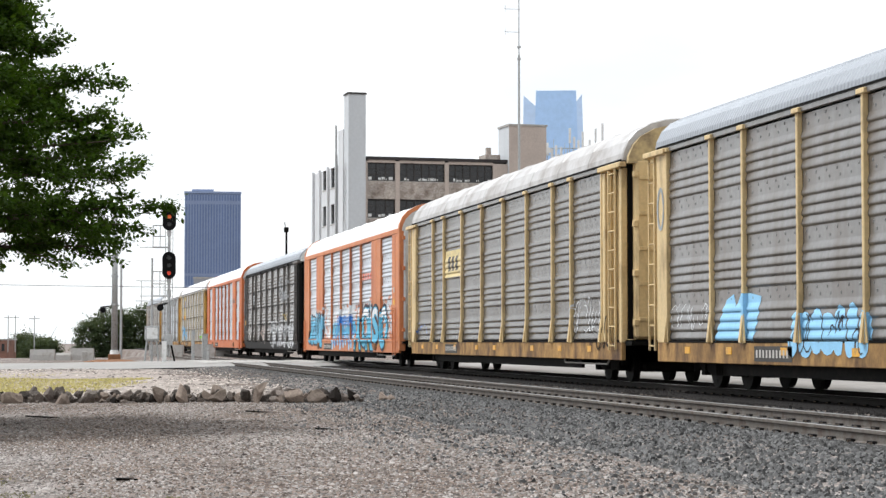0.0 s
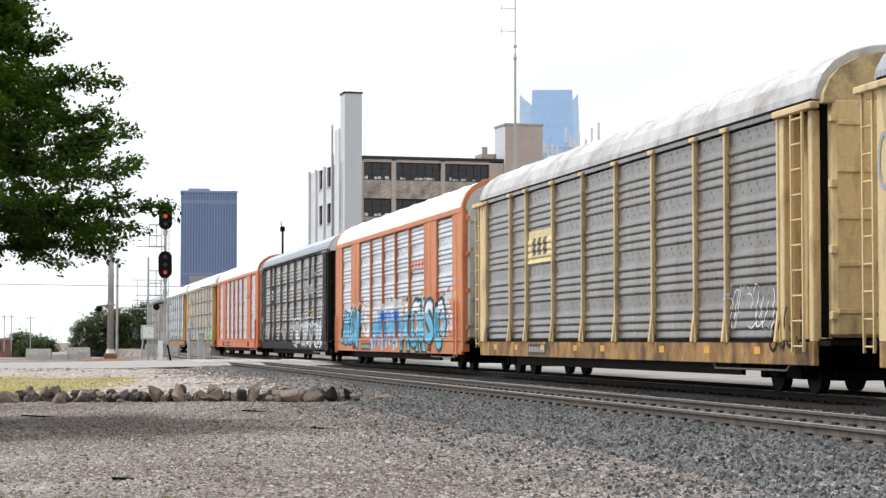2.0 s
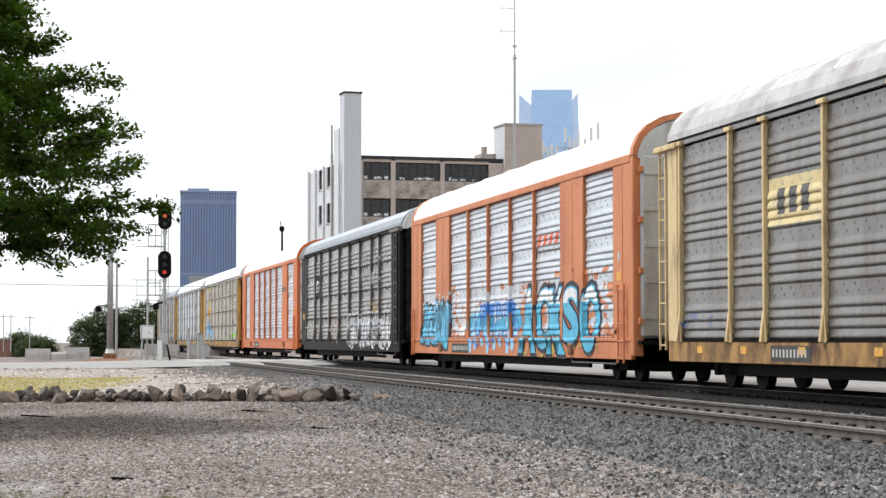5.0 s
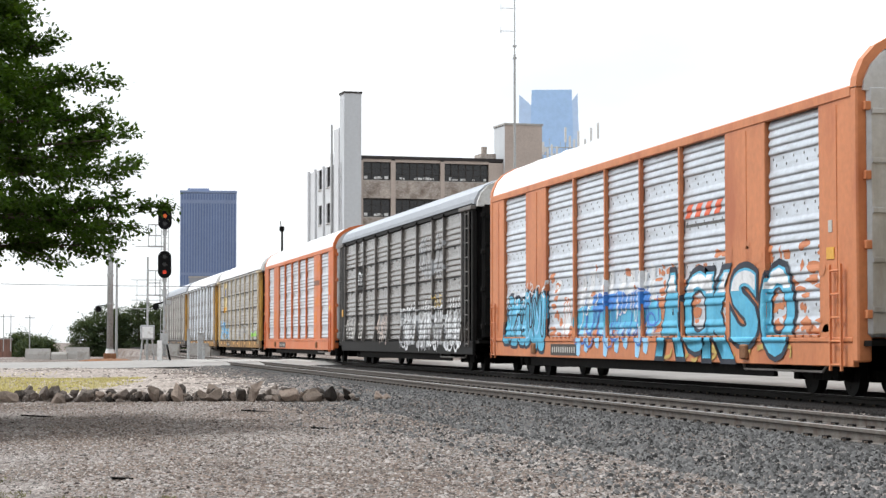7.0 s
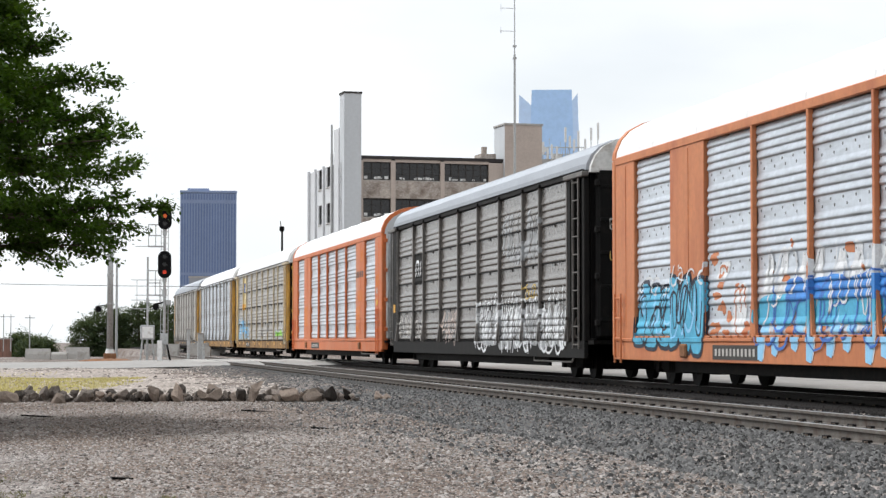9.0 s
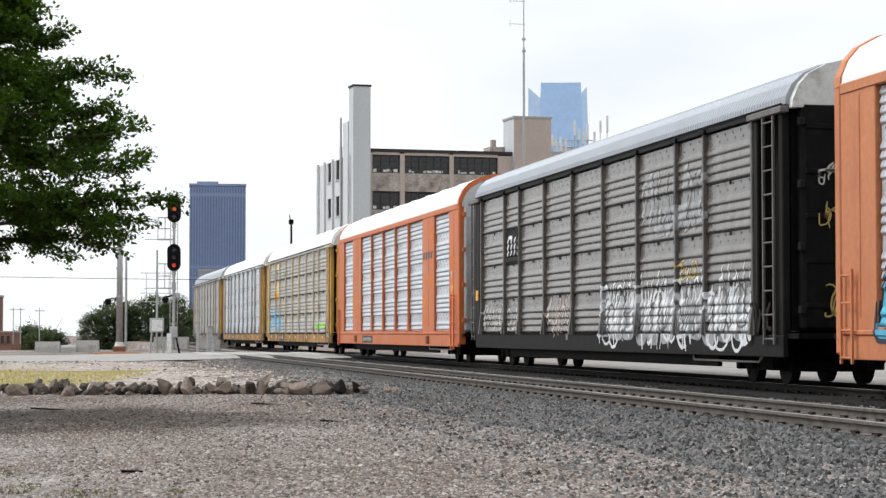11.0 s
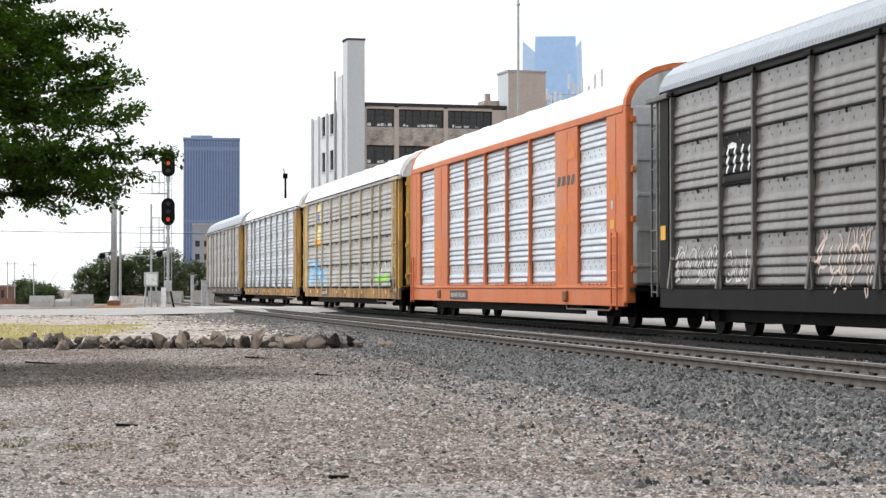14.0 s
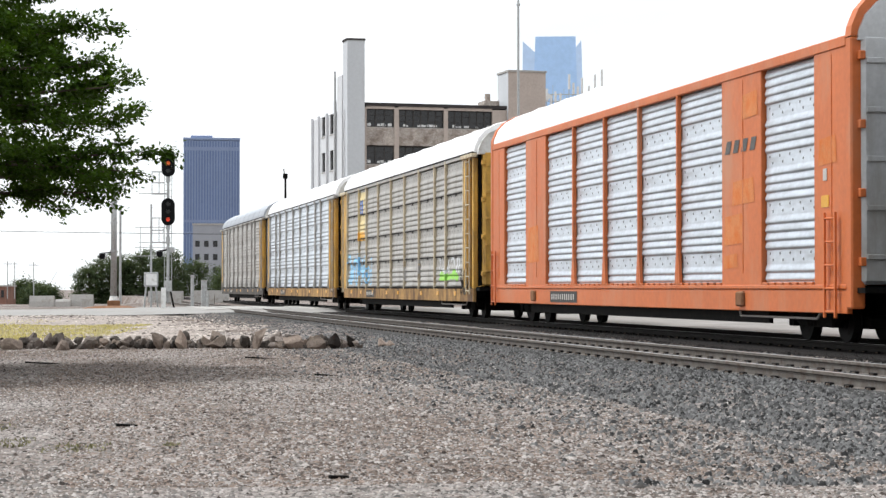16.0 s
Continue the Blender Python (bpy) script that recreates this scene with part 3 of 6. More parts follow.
def car_common(car, sill_m, roof_m, ribs, end_m, door_m, cap_m, roof_over=0.12, door_w=1.38):
    V, Fc = roof_mesh(-L / 2 - roof_over, L / 2 + roof_over, ribs)
    raw("roof", V, Fc, roof_m, car)
    for sg in (-1, 1):
        part("side_sill", boxes((min(sg * 1.43, sg * 1.53), max(sg * 1.43, sg * 1.53), -L / 2, L / 2, SILL0, SILL1), bevel=0.012), sill_m, car)
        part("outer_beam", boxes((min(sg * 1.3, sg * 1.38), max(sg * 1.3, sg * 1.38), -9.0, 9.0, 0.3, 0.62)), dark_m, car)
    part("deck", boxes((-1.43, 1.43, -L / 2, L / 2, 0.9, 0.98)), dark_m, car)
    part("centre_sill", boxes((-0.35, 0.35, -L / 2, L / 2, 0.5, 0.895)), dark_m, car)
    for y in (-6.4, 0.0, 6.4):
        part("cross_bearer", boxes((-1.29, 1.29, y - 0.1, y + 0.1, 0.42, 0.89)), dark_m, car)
    part("far_side", boxes((1.4, 1.5, -L / 2, L / 2, SILL1, EAVE)), end_m, car)
    for sg in (-1, 1):
        y = sg * (L / 2)
        for k in (-1, 1):
            door = part("end_door", boxes((min(k * 0.05, k * door_w), max(k * 0.05, k * door_w), min(y, y + sg * 0.32), max(y, y + sg * 0.32), 1.0, EAVE + 0.02), bevel=0.06), door_m, car)
            for i in range(5):
                z = 1.4 + i * 0.8
                part("door_rib", boxes((min(k * 0.12, k * (door_w - 0.06)), max(k * 0.12, k * (door_w - 0.06)), min(y + sg * 0.32, y + sg * 0.36), max(y + sg * 0.32, y + sg * 0.36), z, z + 0.09), bevel=0.01), door_m, door)
            for i in range(4):
                z = 1.3 + i * 1.12
                part("hinge", boxes((min(k * (door_w - 0.04), k * (door_w + 0.06)), max(k * (door_w - 0.04), k * (door_w + 0.06)), min(y + sg * 0.2, y + sg * 0.36), max(y + sg * 0.2, y + sg * 0.36), z, z + 0.14), bevel=0.01), end_m, door)
        bm = bmesh.new()
        prism(bm, [(x * 0.95, 4.98 + (z - 5.05) * 0.93) for x, z in ROOF], min(y + sg * 0.05, y + sg * 0.3), max(y + sg * 0.05, y + sg * 0.3), "y")
        part("roof_end_plate", bm, cap_m, car)
        part("end_platform", boxes((-1.45, 1.45, min(y, y + sg * 0.55), max(y, y + sg * 0.55), 0.86, 0.95)), dark_m, car)
        # Added black sheet: its colour is the shade of the gap beside the doors.
        part("end_frame_void", boxes((-1.36, 1.36, min(y - sg * 0.12, y - sg * 0.02), max(y - sg * 0.12, y - sg * 0.02), 1.0, EAVE)), blackpaint_void_m, car, "black sheet standing in for the shade behind the end doors")
        coupler_end(car, sg)
    for y in (-L / 2 + 2.65, L / 2 - 2.65):
        build_truck(car, y)
    part("air_tank", rod(bmesh.new(), (-0.9, 1.5, 0.66), (-0.9, 3.2, 0.66), 0.22, seg=12), dark_m, car)
    part("brake_valve", boxes((-1.2, -0.7, -1.6, -0.7, 0.4, 0.8), bevel=0.03), dark_m, car)
    bm = bmesh.new()
    pts = [(-1.4, -L / 2 + 5.5, 0.62), (-1.4, -L / 2 + 5.4, 0.42), (-1.4, -L / 2 + 1.6, 0.42), (-1.4, -L / 2 + 1.2, 0.66)]
    for a, b in zip(pts, pts[1:]):
        rod(bm, a, b, 0.022, seg=6)
    part("brake_pipe", bm, pipe_m, car)


POSTS = (0.65, 3.45, 5.3, 8.1, 10.95, 13.75, 16.55, 19.35, 21.2, 24.0)


PANEL_Z = (0.97, EAVE - 0.14)
PANEL_Z2 = (1.02, EAVE - 0.16)


SHIFT = {}               # metres by which a car's posts stand nearer than the usual places


def posts_of(car):
    return [p + SHIFT.get(car.name, 0.0) * min(1.0, p / 2.0) for p in POSTS]


def post_surface(posts):
    """x of the side of a post car, by y and z."""
    pts = profile(*PANEL_Z)
    pz, px = [p[0] for p in pts], [p[1] for p in pts]

    def surf(y, z):
        f = L / 2 - y
        if z < 0.95:
            return -1.532
        if any(abs(f - p) < 0.06 for p in posts):
            return -1.552
        if f < 0.6 or f > posts[-1] + 0.06:
            return -1.545
        return -1.455 + float(np.interp(z, pz, px))
    return surf


def orange_surface(y, z):
    f = L / 2 - y
    if z < SILL1:
        return -1.532
    if z < 1.01 or z > EAVE - 0.145:
        return -1.552
    if f < 1.4 or 3.95 < f < 6.1 or 19.8 < f < 21.95 or f > 24.5:
        return -1.532
    if any(abs(f - p) < 0.062 for p in (8.84, 11.58, 14.32, 17.06)):
        return -1.552
    pts = profile(*PANEL_Z2)
    return -1.44 + float(np.interp(z, [p[0] for p in pts], [p[1] for p in pts]))


POST_ZC = [0.945, 0.955] + [p[0] for p in profile(*PANEL_Z)]
ORANGE_Y = [L / 2 - p + d for p in (8.84, 11.58, 14.32, 17.06) for d in (-0.064, -0.058, 0.058, 0.064)] + [L / 2 - p + d for p in (1.4, 3.95, 6.1, 19.8, 21.95, 24.5) for d in (-0.003, 0.003)]
ORANGE_ZC = [SILL1 - 0.002, SILL1 + 0.002, 1.008, 1.012] + [p[0] for p in profile(*PANEL_Z2)]


def on_post(car, name, bm, m, off=0.004, label=""):
    posts = posts_of(car)
    return lay(car, name, bm, post_surface(posts), [L / 2 - p + d for p in posts for d in (-0.062, -0.056, 0.056, 0.062)], POST_ZC, m, off, label)


def on_orange(car, name, bm, m, off=0.004, label=""):
    return lay(car, name, bm, orange_surface, ORANGE_Y, ORANGE_ZC, m, off, label)


def post_car(i, label, sill_m, roof_m, ribs, panel_m, post_m, end_m, door_m, cap_m, seams=0, gusset=True, rail_m2=None, marks=True, shift=0.0, cap_m2=None):
    """An enclosed auto-carrier car with corrugated panels between pressed posts."""
    car = empty("autorack_car", Matrix(), label, "railway car", "cars of the train")
    car_common(car, sill_m, roof_m, ribs, end_m, door_m, cap_m, door_w=1.27)
    SHIFT[car.name] = shift
    posts = posts_of(car)
    top = L / 2
    x = -1.5
    for a, b in zip(posts, posts[1:]):
        hang_panel(car, b - a - 0.1, *PANEL_Z, x + 0.045, top - b + 0.05, panel_m)
    for f in posts:
        y = top - f
        bm = boxes((x - 0.05, x + 0.05, y - 0.048, y + 0.048, SILL1 - 0.02, EAVE - 0.02), bevel=0.012)
        if gusset:
            prism(bm, [(x - 0.12, 0.93), (x - 0.05, 1.5), (x, 1.5), (x, 0.93)], y - 0.05, y + 0.05, "y")
            prism(bm, [(y - 0.15, 0.925), (y + 0.15, 0.925), (y + 0.05, 1.5), (y - 0.05, 1.5)], x - 0.055, x - 0.035)
        part("side_post", bm, post_m, car)
        if gusset:
            part("post_cap", boxes((x - 0.085, x + 0.04, y - 0.17, y + 0.17, EAVE - 0.12, EAVE - 0.03), bevel=0.01), cap_m2 or post_m, car)
    part("top_rail", boxes((x - 0.03, x + 0.08, -L / 2 + 0.02, L / 2 - 0.02, EAVE - 0.11, EAVE), bevel=0.01), rail_m2 or panel_m, car)
    part("gutter", boxes((x - 0.045, x, -L / 2 + 0.02, L / 2 - 0.02, EAVE - 0.01, EAVE + 0.035)), dark_m, car)
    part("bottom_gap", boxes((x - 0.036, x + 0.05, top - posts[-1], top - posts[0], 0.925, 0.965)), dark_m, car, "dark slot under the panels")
    for k in range(seams):
        z = PANEL_Z[0] + (k + 1) * (PANEL_Z[1] - PANEL_Z[0]) / 4
        for a, b in zip(posts, posts[1:]):
            part("deck_seam", boxes((x + 0.004, x + 0.06, top - b + 0.06, top - a - 0.06, z - 0.016, z + 0.012)), blackpaint_void_m, car)
            part("hook", boxes((x + 0.02, x + 0.05, top - (a + b) / 2 - 0.02, top - (a + b) / 2 + 0.02, z - 0.09, z + 0.09)), vent_m, car)
    # ends of the sides: plain sheet at the far end, a recess with ladder and door post at the near end
    part("end_post", boxes((x - 0.04, x + 0.1, top - 0.59, top, SILL1, EAVE), bevel=0.02), end_m, car)
    part("recess_sheet", boxes((x + 0.26, x + 0.32, -top, top - posts[-1] - 0.06, SILL1, EAVE - 0.12)), end_m, car)
    for f0, f1 in ((posts[-1] + 0.06, posts[-1] + 0.28), (24.84, 25.0), (25.7, 25.9)):
        part("corner_post", boxes((x - 0.03, x + 0.12, top - f1, top - f0, SILL1, EAVE - 0.16), bevel=0.02), end_m, car)
    ladder("ladder", car, x - 0.08, -top + 0.58, 0.75, EAVE - 0.16, 0.52, post_m)
    ladder("ladder", car, x - 0.02, top + 0.4, 0.75, EAVE - 0.15, 0.4, post_m)
    part("door_track", boxes((x - 0.12, x + 0.05, -top - 0.15, top - posts[-1] + 0.05, EAVE - 0.15, EAVE - 0.03), bevel=0.015), post_m, car)
    part("door_track", boxes((x - 0.12, x + 0.05, top - 0.7, top + 0.75, EAVE - 0.15, EAVE - 0.03), bevel=0.015), post_m, car)
    for f in (2.0, 4.5, 7.4, 10.6, 13.0, 17.5, 20.4, 23.2) if seams != 3 or not gusset else ():
        part("reflector", boxes((x - 0.04, x, top - f - 0.16, top - f + 0.16, 0.7, 0.84)), reflector_m, car, "amber reflector strip")
    if marks:
        on_post(car, "number_plate", poly(bmesh.new(), [(5.9, 0.58), (7.8, 0.58), (7.8, 0.86), (5.9, 0.86)]), vent_m, 0.006, "dark patch with painted marks")
        on_post(car, "painted_mark", bars(6.0, 7.7, 0.65, 0.79, 10, 0.0, 0.5), pale_m, 0.011)
    cars.append((i, car))
    return car


def orange_car(i, label, orange_m, silver_m, roof_m, door_m):
    """An enclosed auto-carrier car with an orange frame and bare metal corrugated panels."""
    car = empty("autorack_car", Matrix(), label, "railway car", "cars of the train")
    car_common(car, orange_m, roof_m, False, orange_m, door_m, door_m)
    top, x = L / 2, -1.5
    spans = [(1.4, 3.95)] + [(6.1 + 2.74 * k, 8.84 + 2.74 * k) for k in range(5)] + [(21.95, 24.5)]
    for a, b in spans:
        hang_panel(car, b - a - 0.1, *PANEL_Z2, x + 0.06, top - b + 0.05, silver_m)
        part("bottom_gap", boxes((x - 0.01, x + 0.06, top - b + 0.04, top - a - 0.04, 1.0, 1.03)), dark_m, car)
        for q in range(7):
            f = a + 0.2 + (b - a - 0.4) * q / 6
            part("bottom_tab", boxes((x - 0.045, x + 0.05, top - f - 0.13, top - f + 0.13, 1.0, 1.045), bevel=0.008), orange_m, car)
    for a, b in ((0, 1.4), (3.95, 6.1), (19.8, 21.95), (24.5, L)):
        post = part("wide_post", boxes((x - 0.03, x + 0.1, top - b, top - a, SILL1, EAVE - 0.02), bevel=0.015), orange_m, car)
        for e in ((b - a) * 0.55,):
            part("rib", boxes((x - 0.04, x - 0.03, top - a - e - 0.015, top - a - e + 0.015, SILL1 + 0.3, EAVE - 0.2)), orange_m, post)
    for f in (8.84, 11.58, 14.32, 17.06):
        part("side_post", boxes((x - 0.05, x + 0.05, top - f - 0.05, top - f + 0.05, SILL1, EAVE - 0.1), bevel=0.012), orange_m, car)
        part("gusset", prism(bmesh.new(), [(top - f - 0.17, 1.0), (top - f + 0.17, 1.0), (top - f + 0.06, 1.75), (top - f - 0.06, 1.75)], x - 0.045, x + 0.02), orange_m, car)
    part("top_rail", boxes((x - 0.05, x + 0.06, -top, top, EAVE - 0.14, EAVE + 0.04), bevel=0.015), orange_m, car)
    part("bottom_rail", boxes((x - 0.05, x + 0.06, -top, top, SILL1 + 0.004, 1.0), bevel=0.012), orange_m, car)
    ladder("ladder", car, x - 0.1, -top + 0.55, 0.45, 2.2, 0.46, orange_m)
    ladder("ladder", car, x - 0.1, top - 0.35, 0.45, 2.0, 0.46, orange_m)
    for sg in (-1, 1):
        y = sg * top
        part("end_frame", boxes((-1.55, -1.3, min(y, y + sg * 0.24), max(y, y + sg * 0.24), 0.6, EAVE), bevel=0.03), orange_m, car)
        V = [(a * k, y + sg * e, 5.05 + (b - 5.05) * k) for e in (0.0, 0.24) for k in (1.02, 0.9) for a, b in ROOF]
        n = len(ROOF)
        Fc = []
        for q in range(n - 1):
            Fc += [(q, q + 1, n + q + 1, n + q), (2 * n + q, 3 * n + q, 3 * n + q + 1, 2 * n + q + 1), (q, 2 * n + q, 2 * n + q + 1, q + 1), (n + q, n + q + 1, 3 * n + q + 1, 3 * n + q)]
        raw("roof_end_hoop", V, Fc, orange_m, car)
    for f, m, s_ in ((25.0, caution_m, 0.32), (25.0, pale_m, 0.16)):
        z = 2.3 if s_ > 0.2 else 2.75
        part("plate", boxes((x - 0.042, x - 0.03, top - f - s_ / 2, top - f + s_ / 2, z, z + 0.2)), m, car, "small stencilled plate")
    for f in (4.9, 20.9):
        part("jack_bracket", boxes((x - 0.1, x, top - f - 0.18, top - f + 0.18, 0.6, 0.88), bevel=0.03), rust_m, car, "rusty jacking bracket")
    on_orange(car, "number_plate", poly(bmesh.new(), [(6.6, 0.58), (9.2, 0.58), (9.2, 0.86), (6.6, 0.86)]), vent_m, 0.006, "dark patch with painted marks")
    on_orange(car, "painted_mark", bars(6.75, 9.05, 0.65, 0.79, 11, 0.0, 0.5), pale_m, 0.011)
    cars.append((i, car))
    return car


darksill_m = mat("dark_grey_sill", (0.10, 0.09, 0.082), 0.6, scale=1.2, var=0.3, dirt=(0.045, 0.04, 0.036), dirt_amount=0.5, streak=2)
vent_black_m = mat("soot", (0.03, 0.024, 0.02), 0.85, scale=4, var=0.4)
touch_m = mat("faded_touch_up", (0.6, 0.22, 0.085), 0.6, scale=2, var=0.15, dirt=(0.6, 0.15, 0.03), dirt_amount=0.5)
brownpost_m = mat("brown_grey_post", (0.115, 0.106, 0.098), 0.5, 0.1, scale=1.5, var=0.3, dirt=(0.22, 0.19, 0.17), dirt_amount=0.3, streak=3)
pipe_m = mat("pale_pipe", (0.3, 0.28, 0.26), 0.5, 0.4, scale=5, var=0.2)
pale_tan_m = mat("pale_tan_post", (0.58, 0.5, 0.36), 0.6, scale=2, var=0.15, dirt=(0.3, 0.22, 0.14), dirt_amount=0.3)
ink_blue_m = mat("faded_navy", (0.33, 0.36, 0.38), 0.6, scale=3, var=0.4)
ghost_m = mat("grey_spray", (0.36, 0.37, 0.38), 0.6, scale=2.5, var=0.2, dirt=(0.2, 0.19, 0.18), dirt_amount=0.5)
ink_soft_m = mat("faded_ink", (0.12, 0.115, 0.11), 0.65, scale=2, var=0.35)
caution_pale_m = mat("faded_yellow", (0.66, 0.54, 0.29), 0.6, scale=2, var=0.15, dirt=(0.4, 0.36, 0.3), dirt_amount=0.35)
pink_spray_m = mat("pinkish_spray", (0.55, 0.45, 0.4), 0.6, scale=2, var=0.2)
yellow_m = mat("yellow_paint", (0.65, 0.485, 0.25), 0.55, scale=1.2, var=0.15, dirt=(0.22, 0.14, 0.07), dirt_amount=0.3, streak=3)
brightyellow_m = mat("deep_yellow_paint", (0.60, 0.34, 0.06), 0.55, scale=1.2, var=0.2, dirt=(0.16, 0.09, 0.03), dirt_amount=0.45, streak=3)
rustyellow_m = mat("rusty_yellow_paint", (0.43, 0.255, 0.1), 0.65, scale=1.1, var=0.3, dirt=(0.09, 0.055, 0.04), dirt_amount=0.7, streak=2)
steelgrey_m = mat("weathered_galvanised", (0.2, 0.193, 0.186), 0.27, 0.25, scale=0.8, var=0.22, dirt=(0.15, 0.128, 0.112), dirt_amount=0.5, streak=4, spec=0.9)
brownsteel_m = mat("brown_grimed_galvanised", (0.155, 0.146, 0.136), 0.27, 0.2, scale=0.8, var=0.25, dirt=(0.105, 0.088, 0.076), dirt_amount=0.5, streak=4, spec=0.9)
silver_m = mat("clean_galvanised", (0.6, 0.645, 0.7), 0.32, 0.45, scale=0.5, var=0.16, dirt=(0.42, 0.445, 0.475), dirt_amount=0.4, streak=0.15)
oldsilver_m = mat("dull_galvanised", (0.41, 0.395, 0.37), 0.45, 0.4, scale=0.8, var=0.2, dirt=(0.27, 0.24, 0.21), dirt_amount=0.4, streak=2)
browngrey_m = mat("brown_grey_film", (0.15, 0.138, 0.126), 0.24, 0.1, scale=0.8, var=0.25, dirt=(0.105, 0.088, 0.077), dirt_amount=0.5, streak=3, spec=1.0)
darkpost_m = mat("dark_grey_post", (0.012, 0.0115, 0.011), 0.6, 0.0, scale=1.5, var=0.25, dirt=(0.02, 0.0175, 0.016), dirt_amount=0.35, streak=3)
orange_m = mat("orange_paint", (0.54, 0.135, 0.033), 0.5, scale=0.7, var=0.14, dirt=(0.5, 0.2, 0.1), dirt_amount=0.35, streak=3)
fadedorange_m = mat("faded_orange_paint", (0.55, 0.195, 0.078), 0.55, scale=0.7, var=0.15, dirt=(0.42, 0.12, 0.045), dirt_amount=0.4, streak=3)
roofwhite_m = mat("white_roof", (0.84, 0.84, 0.84), 0.5, scale=0.6, var=0.06)
roofdirty_m = mat("dirty_white_roof", (0.47, 0.46, 0.455), 0.5, 0.1, scale=0.7, var=0.12, dirt=(0.26, 0.23, 0.21), dirt_amount=0.5)
roofgrey_m = mat("galvanised_roof", (0.33, 0.35, 0.38), 0.5, 0.3, scale=0.8, var=0.1)
doorgrey_m = mat("door_galvanised", (0.5, 0.51, 0.52), 0.45, 0.3, scale=0.9, var=0.15, dirt=(0.3, 0.28, 0.25), dirt_amount=0.3, streak=4)
# Black painted parts, and the sheet that stands for shade behind the end doors.
blackpaint_void_m = mat("black_paint_and_void", (0.004, 0.004, 0.004), 0.6, scale=2, var=0.3, dirt=(0.012, 0.01, 0.009), dirt_amount=0.3)
caution_m = mat("amber_plate", (0.7, 0.36, 0.04), 0.5, scale=3, var=0.15)
reflector_m = mat("amber_reflector", (0.72, 0.36, 0.03), 0.4, scale=4, var=0.2, dirt=(0.3, 0.18, 0.08), dirt_amount=0.3)
pale_m = mat("pale_stencil", (0.5, 0.48, 0.45), 0.7, scale=4, var=0.2)
capwhite_m = mat("scuffed_white_plate", (0.6, 0.6, 0.58), 0.6, scale=1.5, var=0.15, dirt=(0.3, 0.27, 0.24), dirt_amount=0.3)
capyellow_m = mat("scuffed_yellow_plate", (0.48, 0.37, 0.2), 0.6, scale=1.5, var=0.2, dirt=(0.2, 0.15, 0.1), dirt_amount=0.45)
sky_blue_m = mat("pale_blue_spray", (0.30, 0.58, 0.82), 0.6, scale=2, var=0.12)
blue_m = mat("bright_blue_spray", (0.07, 0.38, 0.58), 0.55, scale=1.5, var=0.2, dirt=(0.12, 0.5, 0.68), dirt_amount=0.5)
band_blue_m = mat("mid_blue_spray", (0.05, 0.24, 0.62), 0.55, scale=2, var=0.2)
deep_blue_m = mat("deep_blue_spray", (0.05, 0.16, 0.5), 0.55, scale=2, var=0.2)
ink_m = mat("dark_spray", (0.05, 0.055, 0.07), 0.6, scale=2, var=0.3)
white_spray_m = mat("white_spray", (0.72, 0.73, 0.74), 0.6, scale=2.5, var=0.15, dirt=(0.45, 0.45, 0.46), dirt_amount=0.35)
green_spray_m = mat("lime_spray", (0.3, 0.6, 0.12), 0.6, scale=2, var=0.15)
tan_spray_m = mat("tan_spray", (0.5, 0.36, 0.12), 0.6, scale=2, var=0.2)
red_spray_m = mat("red_orange_paint", (0.6, 0.1, 0.035), 0.55, scale=2, var=0.2)

c0 = post_car(0, "grey corrugated auto-carrier car with yellow posts and blue graffiti", rustyellow_m, roofgrey_m, True, steelgrey_m, yellow_m, yellow_m, yellow_m, capyellow_m)
c1 = post_car(1, "grey corrugated auto-carrier car with yellow posts and dirty white roof", rustyellow_m, roofdirty_m, False, brownsteel_m, yellow_m, yellow_m, yellow_m, capyellow_m, shift=0.28)
c2 = orange_car(2, "orange-framed auto-carrier car with silver panels covered in blue graffiti", fadedorange_m, silver_m, roofwhite_m, doorgrey_m)
c3 = post_car(3, "brown-grey auto-carrier car with dark posts and white graffiti", darkpost_m, roofgrey_m, True, browngrey_m, brownpost_m, darkpost_m, blackpaint_void_m, capwhite_m, seams=3, rail_m2=darkpost_m, shift=0.33, cap_m2=blackpaint_void_m, marks=False)
c4 = orange_car(4, "orange-framed auto-carrier car with clean silver panels", orange_m, silver_m, roofwhite_m, doorgrey_m)
c5 = post_car(5, "tan-grey auto-carrier car with yellow end posts and a yellow flag panel", rustyellow_m, roofwhite_m, False, oldsilver_m, pale_tan_m, brightyellow_m, brightyellow_m, capwhite_m, seams=3, gusset=False, shift=0.45)
c6 = post_car(6, "silver auto-carrier car with yellow ends", rustyellow_m, roofwhite_m, False, silver_m, oldsilver_m, brightyellow_m, brightyellow_m, capwhite_m)
c7 = post_car(7, "last silver-grey auto-carrier car of the train", darksill_m, roofgrey_m, False, oldsilver_m, oldsilver_m, brightyellow_m, blackpaint_void_m, capwhite_m)


